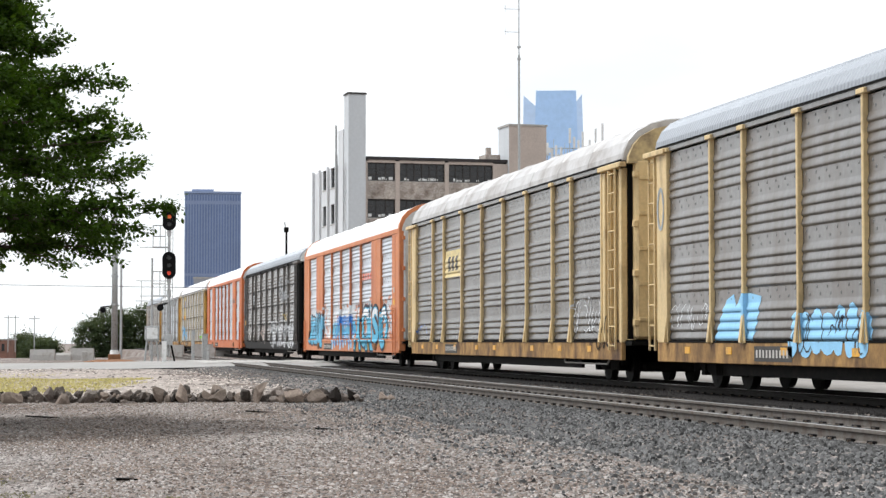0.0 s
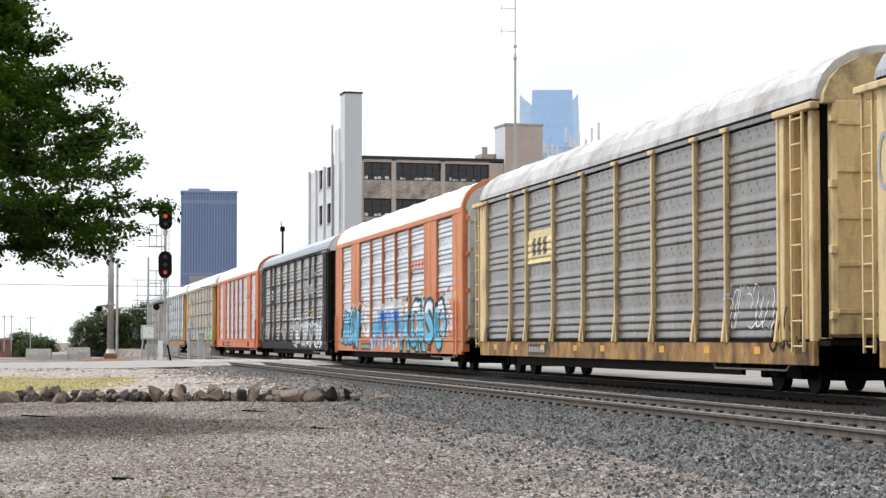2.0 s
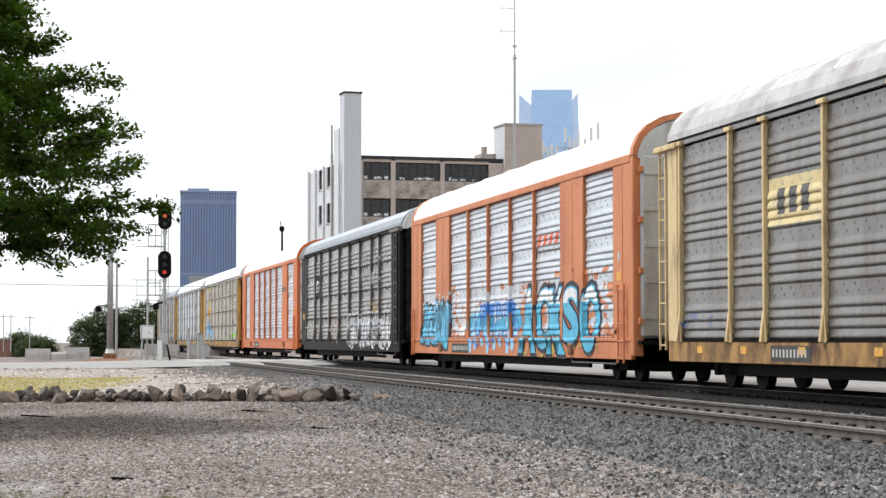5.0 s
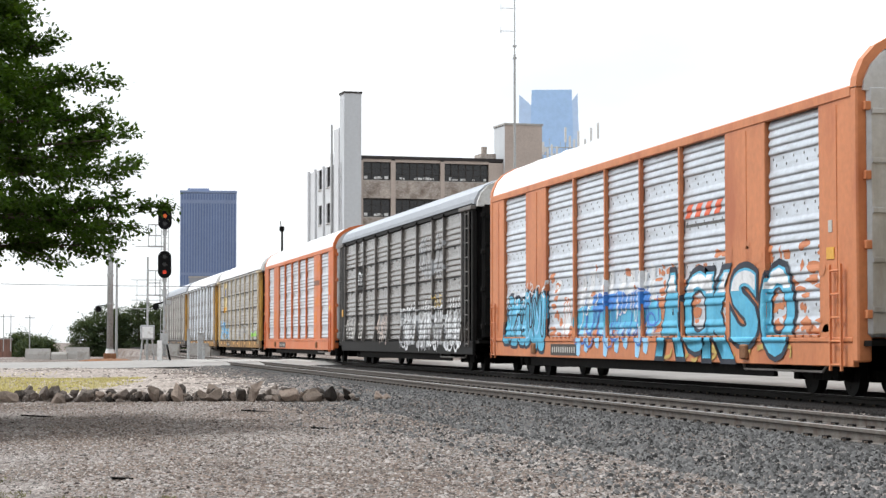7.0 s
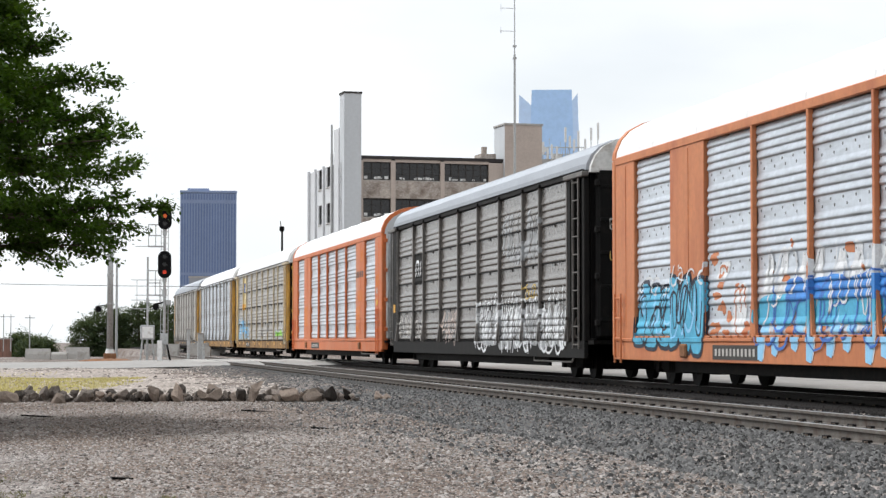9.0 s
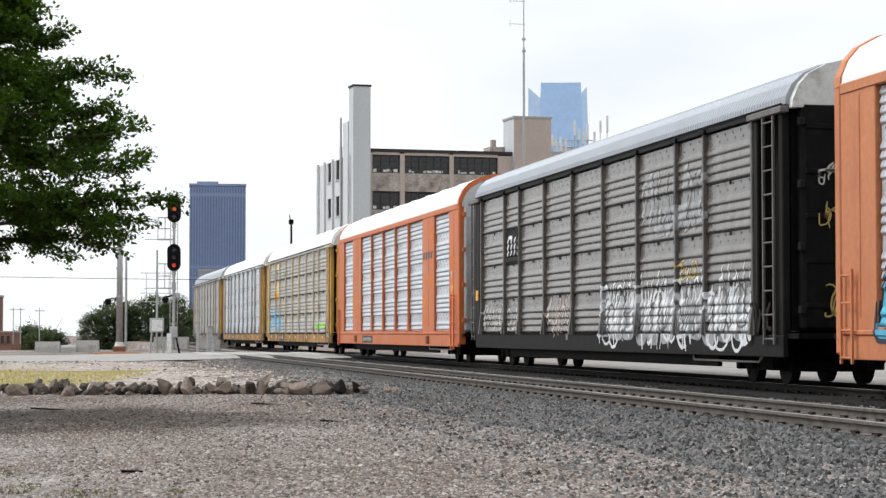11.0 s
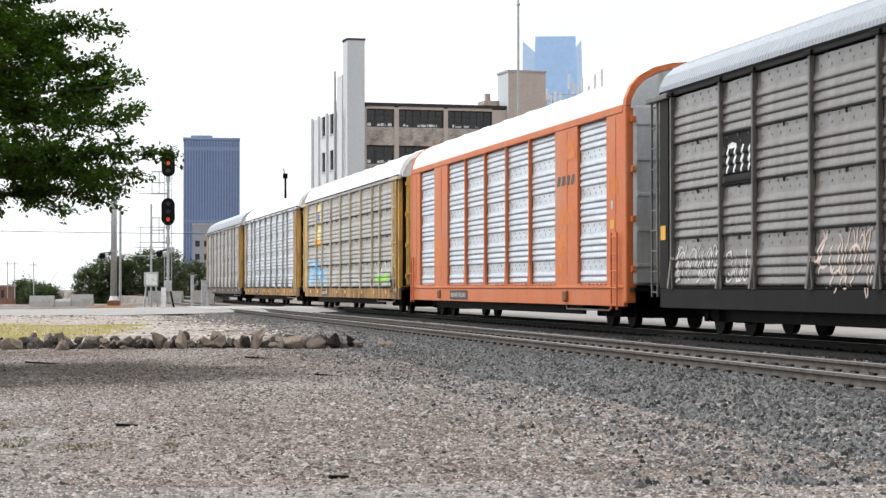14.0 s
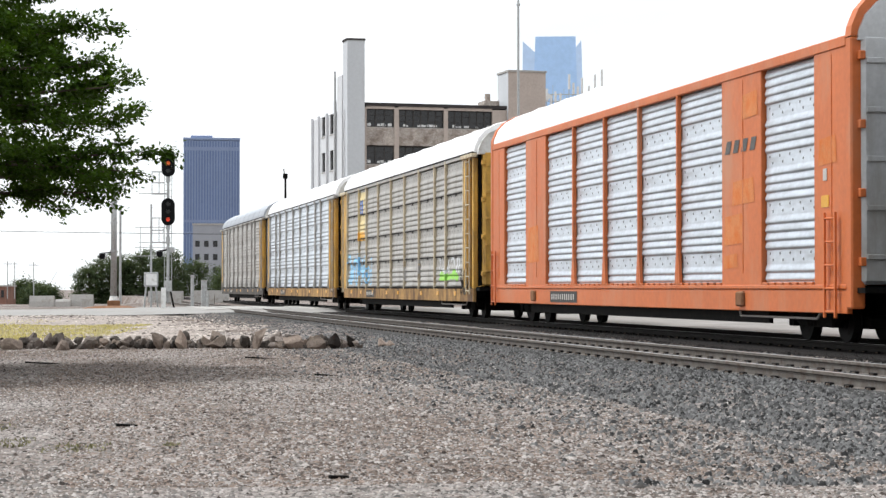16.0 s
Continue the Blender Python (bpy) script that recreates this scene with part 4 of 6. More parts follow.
def paint_cars():
    # first car: two pale blue pieces with ink lines, white scribble
    on_post(c0, "graffiti", poly(bmesh.new(), [(3.5, 0.95), (4.2, 1.75), (4.6, 1.85), (4.75, 1.6), (5.0, 1.85), (5.5, 1.85), (6.1, 1.78), (5.9, 1.3), (5.65, 0.95)]), sky_blue_m, 0.006, "pale blue spray-painted graffiti")
    on_post(c0, "graffiti", splash(7.6, 11.1, 0.58, 1.62, 7, 3), sky_blue_m, 0.006, "pale blue spray-painted graffiti")
    on_post(c0, "graffiti", scrawl(7.7, 11.0, 0.62, 1.45, 9, 0.045, 4, 0.35), ink_m, 0.01, "dark spray-painted lines")
    on_post(c0, "graffiti", scrawl(0.8, 3.2, 1.15, 1.7, 9, 0.02, 5, 0.3), white_spray_m, 0.006, "thin white scribble")
    bm = bmesh.new()
    stroke(bm, [(0.3 + 0.2 * math.cos(q * 0.3307), 3.75 + 0.42 * math.sin(q * 0.3307)) for q in range(20)], 0.09)
    on_post(c0, "emblem", bm, ink_blue_m, 0.006, "round faded blue emblem")
    # second car: yellow name plate with dark bars, scribble
    on_post(c1, "name_plate", poly(bmesh.new(), [(5.66, 3.0), (8.3, 3.0), (8.3, 3.86), (5.66, 3.86)]), caution_pale_m, 0.006, "faded yellow name plate")
    on_post(c1, "name_band", bars(6.15, 7.85, 3.2, 3.66, 3, 0.0, 0.62), ink_soft_m, 0.012, "dark painted bars")
    on_post(c1, "graffiti", scrawl(21.3, 23.9, 1.1, 2.0, 12, 0.03, 6, 0.4), white_spray_m, 0.006, "white scribble")
    on_post(c1, "graffiti", scrawl(0.8, 2.6, 1.2, 1.6, 5, 0.02, 7, 0.3), deep_blue_m, 0.006, "faint blue scribble")
    # third car: large blue pieces and letters
    on_orange(c2, "overspray", haze(6.4, 25.0, 1.1, 2.75, 170, 8), fadedorange_m, 0.003, "orange overspray on the panels")
    on_orange(c2, "overspray", haze(15.2, 24.6, 1.1, 2.6, 90, 48), fadedorange_m, 0.004, "orange overspray on the panels")
    for f0, f1, z0, z1, n, sd in ((1.5, 3.9, 0.72, 2.2, 3, 9), (3.85, 6.05, 0.66, 2.4, 3, 10)):
        on_orange(c2, "graffiti", bubbles(f0, f1, z0, z1, n, sd, 0.09), ink_m, 0.006, "dark outline of the graffiti")
        on_orange(c2, "graffiti", bubbles(f0, f1, z0, z1, n, sd), blue_m, 0.010, "turquoise spray-painted graffiti")
        on_orange(c2, "graffiti", scrawl(f0 + 0.15, f1 - 0.15, z0 + 0.15, z1 - 0.15, 8, 0.05, sd + 2, 0.5), ink_m, 0.015, "dark spray-painted lines")
        on_orange(c2, "graffiti", scrawl(f0 + 0.15, f1 - 0.15, z0 + 0.3, z1 - 0.1, 7, 0.07, sd + 40, 0.45), sky_blue_m, 0.013, "pale blue spray-painted lines")
        on_orange(c2, "graffiti", scrawl(f0, f1, z1 - 0.35, z1 + 0.1, 5, 0.05, sd + 60, 0.4), white_spray_m, 0.018, "white rim of the graffiti")
    for f0, f1, z0, z1 in ((6.75, 7.35, 2.05, 2.5), (7.6, 8.3, 0.9, 2.15)):
        on_orange(c2, "graffiti", bubbles(f0, f1, z0, z1, 1, int(f0 * 9)), white_spray_m, 0.008, "white spray-painted shape")
        on_orange(c2, "graffiti", scrawl(f0 + 0.1, f1 - 0.05, z0 + 0.1, z1 - 0.1, 3, 0.06, int(f0 * 7), 0.25), fadedorange_m, 0.012, "orange line in the white shape")
    legs = bmesh.new()
    for k, f in enumerate((9.25, 9.95, 10.9, 11.6, 12.5, 13.2, 14.1, 14.7)):
        stroke(legs, [(f, 0.62 + 0.1 * (k % 3)), (f + 0.12, 1.2), (f + 0.2, 1.9), (f + 0.35, 2.45 + 0.12 * (k % 2))], 0.46)
    on_orange(c2, "graffiti", legs, white_spray_m, 0.006, "white slanted spray-painted strokes")
    low = bmesh.new()
    for k, f in enumerate((9.2, 9.9, 10.85, 11.55, 12.45, 13.15, 14.05, 14.65)):
        stroke(low, [(f, 0.58 + 0.1 * (k % 3)), (f + 0.1, 1.1), (f + 0.14, 1.45)], 0.42)
    on_orange(c2, "graffiti", low, sky_blue_m, 0.010, "pale blue feet of the strokes")
    on_orange(c2, "graffiti", bubbles(8.9, 15.5, 1.15, 1.85, 7, 14), blue_m, 0.013, "turquoise spray-painted band")
    on_orange(c2, "graffiti", bubbles(10.4, 14.9, 1.6, 2.08, 5, 15), band_blue_m, 0.016, "blue spray-painted band")
    on_orange(c2, "graffiti", scrawl(9.0, 15.4, 0.75, 2.1, 22, 0.05, 18, 0.7), deep_blue_m, 0.020, "dark blue spray-painted lines")
    on_orange(c2, "graffiti", scrawl(9.0, 15.2, 1.2, 2.6, 16, 0.05, 17, 0.4), white_spray_m, 0.022, "white spray-painted strokes")
    for ch, f0, f1, z0, z1 in (("A", 15.45, 17.35, 0.62, 2.36), ("C", 17.15, 18.65, 0.72, 2.34), ("K", 18.5, 20.35, 0.6, 2.3), ("S", 20.15, 21.62, 0.86, 2.3), ("O", 21.72, 23.2, 0.66, 2.3)):
        on_orange(c2, "graffiti_letter", letter(ch, f0 - 0.1, f1 + 0.1, z0 - 0.1, z1 + 0.12, 0.085), ink_m, 0.016, "dark grey letter outline")
        on_orange(c2, "graffiti_letter", letter(ch, f0, f1, z0, z1, 0.05), blue_m, 0.022, "turquoise graffiti letter %s" % ch)
        on_orange(c2, "graffiti_letter", letter(ch, f0 + 0.05, f1 - 0.05, z0 + 0.05, z1 - 0.05, 0.02, z1 - 0.42), white_spray_m, 0.028, "white top of the letter")
    on_orange(c2, "graffiti", scrawl(15.5, 23.2, 0.55, 0.85, 9, 0.08, 19, 0.6), tan_spray_m, 0.012, "tan spray-painted lines")
    on_orange(c2, "name_band", bars(17.25, 19.6, 3.42, 3.7, 4, 0.14, 0.55), red_spray_m, 0.006, "slanted red bars")
    on_orange(c2, "name_underline", poly(bmesh.new(), [(17.2, 3.24), (19.7, 3.24), (19.72, 3.3), (17.2, 3.3)]), ink_soft_m, 0.006)
    # fourth car: dark square with white strokes, wide band of white tags
    on_post(c3, "name_plate", poly(bmesh.new(), [(3.92, 2.88), (5.6, 2.88), (5.6, 3.92), (3.92, 3.92)]), darkpost_m, 0.006, "dark square name plate")
    ring = bmesh.new()
    for k in (4.1, 4.5, 4.9, 5.3):
        stroke(ring, [(k, 3.14), (k + 0.03, 3.4), (k + 0.06, 3.66)], 0.13)
    stroke(ring, [(4.1, 3.66), (4.34, 3.67), (4.58, 3.66)], 0.12)
    on_post(c3, "emblem", ring, white_spray_m, 0.012, "white emblem strokes")
    spikes = bmesh.new()
    rg = random.Random(77)
    for k in range(30):
        f = 13.6 + 10.6 * (k + rg.uniform(0.1, 0.9)) / 30
        z = rg.uniform(0.58, 1.0)
        stroke(spikes, [(f, z), (f + rg.uniform(-0.2, 0.25), z + 0.5), (f + rg.uniform(-0.05, 0.45), rg.uniform(1.75, 2.35))], rg.uniform(0.06, 0.11))
    on_post(c3, "graffiti", spikes, white_spray_m, 0.006, "tall white spray-painted strokes")
    on_post(c3, "graffiti", bubbles(13.9, 24.3, 0.66, 1.95, 11, 40), ghost_m, 0.004, "grey spray-painted lettering")
    on_post(c3, "graffiti", scrawl(13.7, 24.3, 0.6, 2.1, 46, 0.085, 20, 0.6), white_spray_m, 0.006, "white spray-painted tags")
    on_post(c3, "graffiti", scrawl(14.2, 24.0, 0.9, 1.9, 22, 0.06, 21, 0.5), ink_soft_m, 0.01, "dark grey spray-painted tags")
    on_post(c3, "graffiti", scrawl(0.8, 3.6, 1.05, 1.8, 22, 0.045, 22, 0.3), pale_m, 0.006, "pale scribble")
    on_post(c3, "graffiti", scrawl(4.0, 5.5, 1.05, 1.7, 9, 0.05, 23, 0.3), pale_m, 0.006, "pale scribble")
    on_post(c3, "graffiti", scrawl(8.5, 11.0, 0.75, 1.95, 13, 0.06, 24, 0.35), pink_spray_m, 0.006, "pinkish white scribble")
    on_post(c3, "graffiti", scrawl(19.6, 21.1, 2.05, 2.45, 8, 0.05, 25, 0.3), tan_spray_m, 0.006, "tan scribble")
    on_post(c3, "graffiti", scrawl(17.2, 21.6, 3.0, 4.4, 26, 0.13, 26, 0.55), ghost_m, 0.006, "pale grey ghosted tag")
    part("caution_plate", boxes((-1.56, -1.545, L / 2 - 0.45, L / 2 - 0.12, 1.95, 2.25)), caution_m, c3, "amber plate with a pale frame")
    # fifth car: grey slanted bars on a wide post
    on_orange(c4, "name_band", bars(20.0, 21.8, 3.5, 3.74, 4, 0.12, 0.6), ink_soft_m, 0.006, "slanted dark grey bars")
    for f0, f1, z0, z1 in ((19.95, 21.0, 1.75, 2.35), (20.4, 21.6, 2.5, 3.0), (19.9, 20.7, 1.3, 1.6), (20.9, 21.8, 4.1, 4.6), (4.2, 5.4, 1.6, 2.6), (24.7, 25.5, 3.0, 3.5)):
        on_orange(c4, "touch_up", poly(bmesh.new(), [(f0, z0), (f1, z0 + 0.04), (f1 - 0.05, z1), (f0 + 0.06, z1 - 0.05)]), touch_m, 0.005, "faded square of touch-up paint")
    # sixth car: flag panel and tags
    on_post(c5, "flag_panel", poly(bmesh.new(), [(3.52, 2.85), (5.2, 2.85), (5.2, 4.82), (3.52, 4.82)]), caution_pale_m, 0.008, "pale yellow flag panel")
    on_post(c5, "flag_band", poly(bmesh.new(), [(3.52, 2.85), (5.2, 2.85), (5.2, 3.2), (3.52, 3.2)]), caution_m, 0.013)
    on_post(c5, "flag_bars", bars(4.1, 4.9, 3.9, 4.5, 2, 0, 0.7), deep_blue_m, 0.014, "blue bars")
    on_post(c5, "graffiti", scrawl(0.9, 6.8, 1.02, 2.35, 26, 0.13, 27, 0.5), sky_blue_m, 0.006, "pale blue spray-painted tag")
    on_post(c5, "graffiti", scrawl(14.3, 18.6, 1.15, 1.9, 16, 0.12, 28, 0.4), pale_m, 0.006, "pale grey tag")
    on_post(c5, "graffiti", splash(20.5, 23.5, 1.15, 1.55, 6, 29), green_spray_m, 0.006, "lime green tag")
    on_post(c5, "graffiti", scrawl(20.4, 23.6, 1.4, 2.0, 9, 0.1, 30, 0.4), white_spray_m, 0.01, "white tag")
    for c, sd in ((c1, 50), (c5, 51), (c3, 52)):
        on_post(c, "soot_stain", scrawl(23.85, 25.4, 0.75, 1.55, 7, 0.07, sd, 0.3), vent_black_m, 0.012, "black soot and rust stain")
    for c, sd in ((c7, 31), (c6, 32)):
        on_post(c, "graffiti", scrawl(15.0, 20.0, 1.1, 1.7, 8, 0.06, sd, 0.4), pale_m, 0.006, "pale scribble")

    # tags on the black end doors of the fourth car
    for f0, f1, z0, z1, m, sd in ((0.1, 1.0, 2.6, 3.3, tan_spray_m, 60), (0.2, 1.0, 1.2, 1.9, tan_spray_m, 61), (0.1, 0.7, 3.6, 4.0, pale_m, 62)):
        bm = scrawl(f0, f1, z0, z1, 7, 0.035, sd, 0.3)
        for v in bm.verts:
            v.co = Vector((-1.08 + L / 2 - v.co.y, -L / 2 - 0.366, v.co.z))
        tagged(part("graffiti", bm, m, c3, "tan scribble on the end door"), kind="stuff")


paint_cars()


def motions():
    """The train rolls towards the camera along its track; every wheelset turns."""
    seconds = [i * 0.5 for i in range(33)]
    for i, car in cars:
        y0 = FIRST_END + PITCH_CARS * i - L / 2
        walk(car, [(t, pose(TRAIN_X, y0 - S(t), 0)) for t in seconds])
    ticks = [i * 2 / 30 for i in range(241)]
    for ws in wheelsets:
        y = ws.location.y
        walk(ws, [(t, pose(0, y, 0.36, math.degrees(S(t) / 0.36))) for t in ticks])


# ---- road crossing ----
road_m = mat("pale_concrete_road", (0.31, 0.3, 0.285), 0.9, scale=0.5, var=0.12, dirt=(0.28, 0.26, 0.24), dirt_amount=0.3, bump=0.2)
service_m = mat("dusty_gravel_road", (0.27, 0.255, 0.24), 0.95, scale=0.5, var=0.2, dirt=(0.2, 0.185, 0.17), dirt_amount=0.3, bump=0.25)
gate_white_m = mat("white_paint", (0.75, 0.75, 0.74), 0.6, scale=3, var=0.1, dirt=(0.45, 0.42, 0.38), dirt_amount=0.2)
window_m = mat("dark_window_glass", (0.015, 0.015, 0.016), 0.2, scale=0.6, var=0.6)
frame_m = mat("grey_window_frame", (0.055, 0.05, 0.047), 0.7, scale=2, var=0.3)


def build_road():
    xs = [-160, -60, -30, -10, 0, 4, 7.4, 16.9, 20, 40, 120]
    zs = [-0.2, -0.2, -0.2, -0.17, -0.14, -0.08, -0.02, -0.02, -0.08, -0.16, -0.2]
    V, Fc = [], []
    for x, z in zip(xs, zs):
        V += [(x, 88.5, z - 0.16), (x, 92, z), (x, 103, z), (x, 106, z - 0.16)]
    for i in range(len(xs) - 1):
        for j in range(3):
            Fc.append((4 * i + j, 4 * i + j + 1, 4 * i + j + 5, 4 * i + j + 4))
    ob = raw("road", V, Fc, road_m)
    tagged(ob, "pale concrete road over the level crossing", "road", kind="structure")
    for x0, x1 in ((7.6, 8.72), (8.9, 10.2), (10.38, 11.5), (12.6, 13.7), (13.9, 15.2), (15.4, 16.5)):
        for k in range(4):
            y = 91.6 + k * 2.95
            part("crossing_panel", boxes((x0, x1, y, y + 2.9, -0.3, 0.0 if x0 > 8.8 else -0.005), bevel=0.02), concrete_m, ob)
    V, Fc = [], []
    for j, y in enumerate([-20, 20, 60, 88]):
        V += [(17.5, y, -0.15), (33, y, -0.17)]
        if j:
            Fc.append((2 * j - 2, 2 * j - 1, 2 * j + 1, 2 * j))
    tagged(raw("pavement", V, Fc, service_m), "grey dusty service road behind the train", "pavement", kind="structure")


build_road()
def build_apron():
    """Pale dusty ground between the rubble and the crossing, with a ragged edge."""
    n, m = 44, 60
    V, Fc = [], []
    for j in range(m + 1):
        for i in range(n + 1):
            x, y = -14 + i * 0.46, 43 + j * 0.8
            V.append((x, y, float(ground_z(x, y)) + 0.008))
    for j in range(m):
        for i in range(n):
            edge = min(i / n, 1 - i / n, j / m, 1 - j / m) * 5
            if edge + noise.noise((i * 0.35, j * 0.22, 5.0)) * 0.8 > 0.35:
                k = j * (n + 1) + i
                Fc.append((k, k + 1, k + n + 2, k + n + 1))
    ob = raw("dirt_apron", V, Fc, mat("pale_dusty_dirt", (0.34, 0.295, 0.262), 0.95, scale=0.9, var=0.3, dirt=(0.22, 0.19, 0.17), dirt_amount=0.4, bump=0.6, bump_scale=14))
    tagged(ob, "pale dusty dirt strewn with rubble", "ground", kind="structure")


build_apron()

# ---- row of rubble, grass, weeds ----
def rock_mesh(seed, flat, material=rock_m):
    bm = bmesh.new()
    bmesh.ops.create_icosphere(bm, subdivisions=2, radius=1)
    rg = random.Random(seed)
    for _ in range(13):
        d = Vector((rg.uniform(-1, 1), rg.uniform(-1, 1), rg.uniform(-0.6, 1))).normalized()
        lim = rg.uniform(0.3, 0.7)
        for v in bm.verts:
            k = v.co.dot(d)
            if k > lim:
                v.co -= d * (k - lim)
    for v in bm.verts:
        v.co += Vector(v.co).normalized() * (noise.noise(v.co * 2.3 + Vector((seed, 0, 0))) * 0.12 + noise.noise(v.co * 6.1 + Vector((0, seed, 0))) * 0.09)
        v.co.z *= flat
    me = bpy.data.meshes.new("rock")
    bm.to_mesh(me)
    bm.free()
    me.materials.append(material)
    return me


ROCKS = [rock_mesh(i, 0.55 + 0.1 * (i % 5)) for i in range(9)]
TAN_ROCKS = [rock_mesh(20 + i, 0.7 + 0.1 * (i % 4), tanrock_m) for i in range(9)]


def build_rocks():
    rg = random.Random(8)
    for i in range(290):
        u = i / 290
        r = -9.7 + 8.0 * u + rg.uniform(-0.08, 0.08)
        f = 39.6 + rg.uniform(-0.55, 0.35) + (0.5 * u)
        s = rg.choice((0.07, 0.09, 0.12, 0.15, 0.19)) * (1.15 if 0.55 < u < 0.95 else 0.95)
        p = ahead(r, f)
        p.z = float(ground_z(p.x, p.y)) + s * 0.3 + rg.choice((0, 0, 0.1))
        ob = new("rock", (TAN_ROCKS if rg.random() < 0.22 and u > 0.3 else ROCKS)[i % 9])
        ob.matrix_world = Matrix.Translation(p) @ pose(0, 0, 0, rg.uniform(-80, 80), rg.uniform(-80, 80), rg.uniform(0, 360)) @ Matrix.Diagonal((s * rg.uniform(0.8, 1.3), s, s * rg.uniform(0.8, 1.2), 1))
        tagged(ob, "rough brown stone in a row along the yard edge", "rock", "row of rubble")
    for r, f, s, h in ((-3.62, 38.9, 0.24, 0.5), (-5.1, 38.8, 0.34, 0.32), (-5.55, 38.9, 0.26, 0.36), (-2.55, 39.6, 0.38, 0.26), (-4.4, 38.9, 0.3, 0.3), (-3.0, 39.3, 0.34, 0.3), (-7.4, 38.9, 0.34, 0.24), (-8.4, 38.9, 0.32, 0.24), (-1.3, 40.3, 0.19, 0.2), (-1.12, 40.0, 0.16, 0.14), (-5.95, 39.6, 0.2, 0.27)):
        p = ahead(r, f)
        p.z = float(ground_z(p.x, p.y)) + h * 0.4
        ob = new("rock", TAN_ROCKS[int(r * 10) % 9])
        ob.matrix_world = Matrix.Translation(p) @ pose(0, 0, 0, 10, 15, r * 90) @ Matrix.Diagonal((s * 0.8, s * 0.7, h, 1))
        tagged(ob, "large upright angular stone in the row of rubble", "rock", "row of rubble")


build_rocks()


def blades(name, spots, height, material, label, seed):
    rg = np.random.RandomState(seed)
    V, Fc = [], []
    for r0, r1, f0, f1, n in spots:
        for _ in range(n):
            p = ahead(rg.uniform(r0, r1), rg.uniform(f0, f1))
            z = float(ground_z(p.x, p.y)) - 0.01
            a = rg.rand() * 6.28
            h = height * rg.uniform(0.4, 1.2)
            dx, dy = math.cos(a) * 0.018, math.sin(a) * 0.018
            lx, ly = rg.uniform(-0.5, 0.5, 2) * h
            k = len(V)
            V += [(p.x - dx, p.y - dy, z), (p.x + dx, p.y + dy, z), (p.x + lx, p.y + ly, z + h)]
            Fc.append((k, k + 1, k + 2))
    return tagged(raw(name, V, Fc, material), label, "grass", kind="stuff")


blades("dry_grass", [(-18, -9.6, 44, 66, 24000), (-9.8, -8.6, 45, 58, 1500), (-30, -14, 60, 75, 3500)], 0.075, grass_m, "yellow-green dry grass patch beside the rubble", 5)
weed_m = mat("dull_weed", (0.2, 0.19, 0.1), 0.9, scale=2, var=0.3, island=0.4)
blades("weeds", [(-3.1, -2.6, 15.2, 15.9, 150), (-3.6, -3.3, 15.6, 16.4, 110), (-2.2, -2.08, 15.6, 15.8, 60), (-4.2, -3.8, 17, 18.5, 90)], 0.035, weed_m, "low dull weeds in the gravel", 6)


for r, f, ln, a in ((-2.8, 17.6, 0.17, 8), (-1.67, 27.8, 0.3, -20), (-0.7, 13.0, 0.12, 15), (-6.6, 33.5, 0.8, 3), (-3.2, 34.5, 0.5, -6)):
    o = ahead(r, f)
    o.z = float(ground_z(o.x, o.y)) + 0.01
    b = empty("wood_scrap", Matrix.Translation(o) @ pose(0, 0, 0, 0, 4, a), "dark weathered scrap of wood on the gravel", "scrap", "scraps of wood")
    part("plank", boxes((-ln / 2, ln / 2, -0.03, 0.02, -0.012, 0.012), bevel=0.004), dark_m, b)
    part("splinter", boxes((ln * 0.42, ln * 0.62, -0.015, 0.015, -0.008, 0.012), bevel=0.004), dark_m, b)

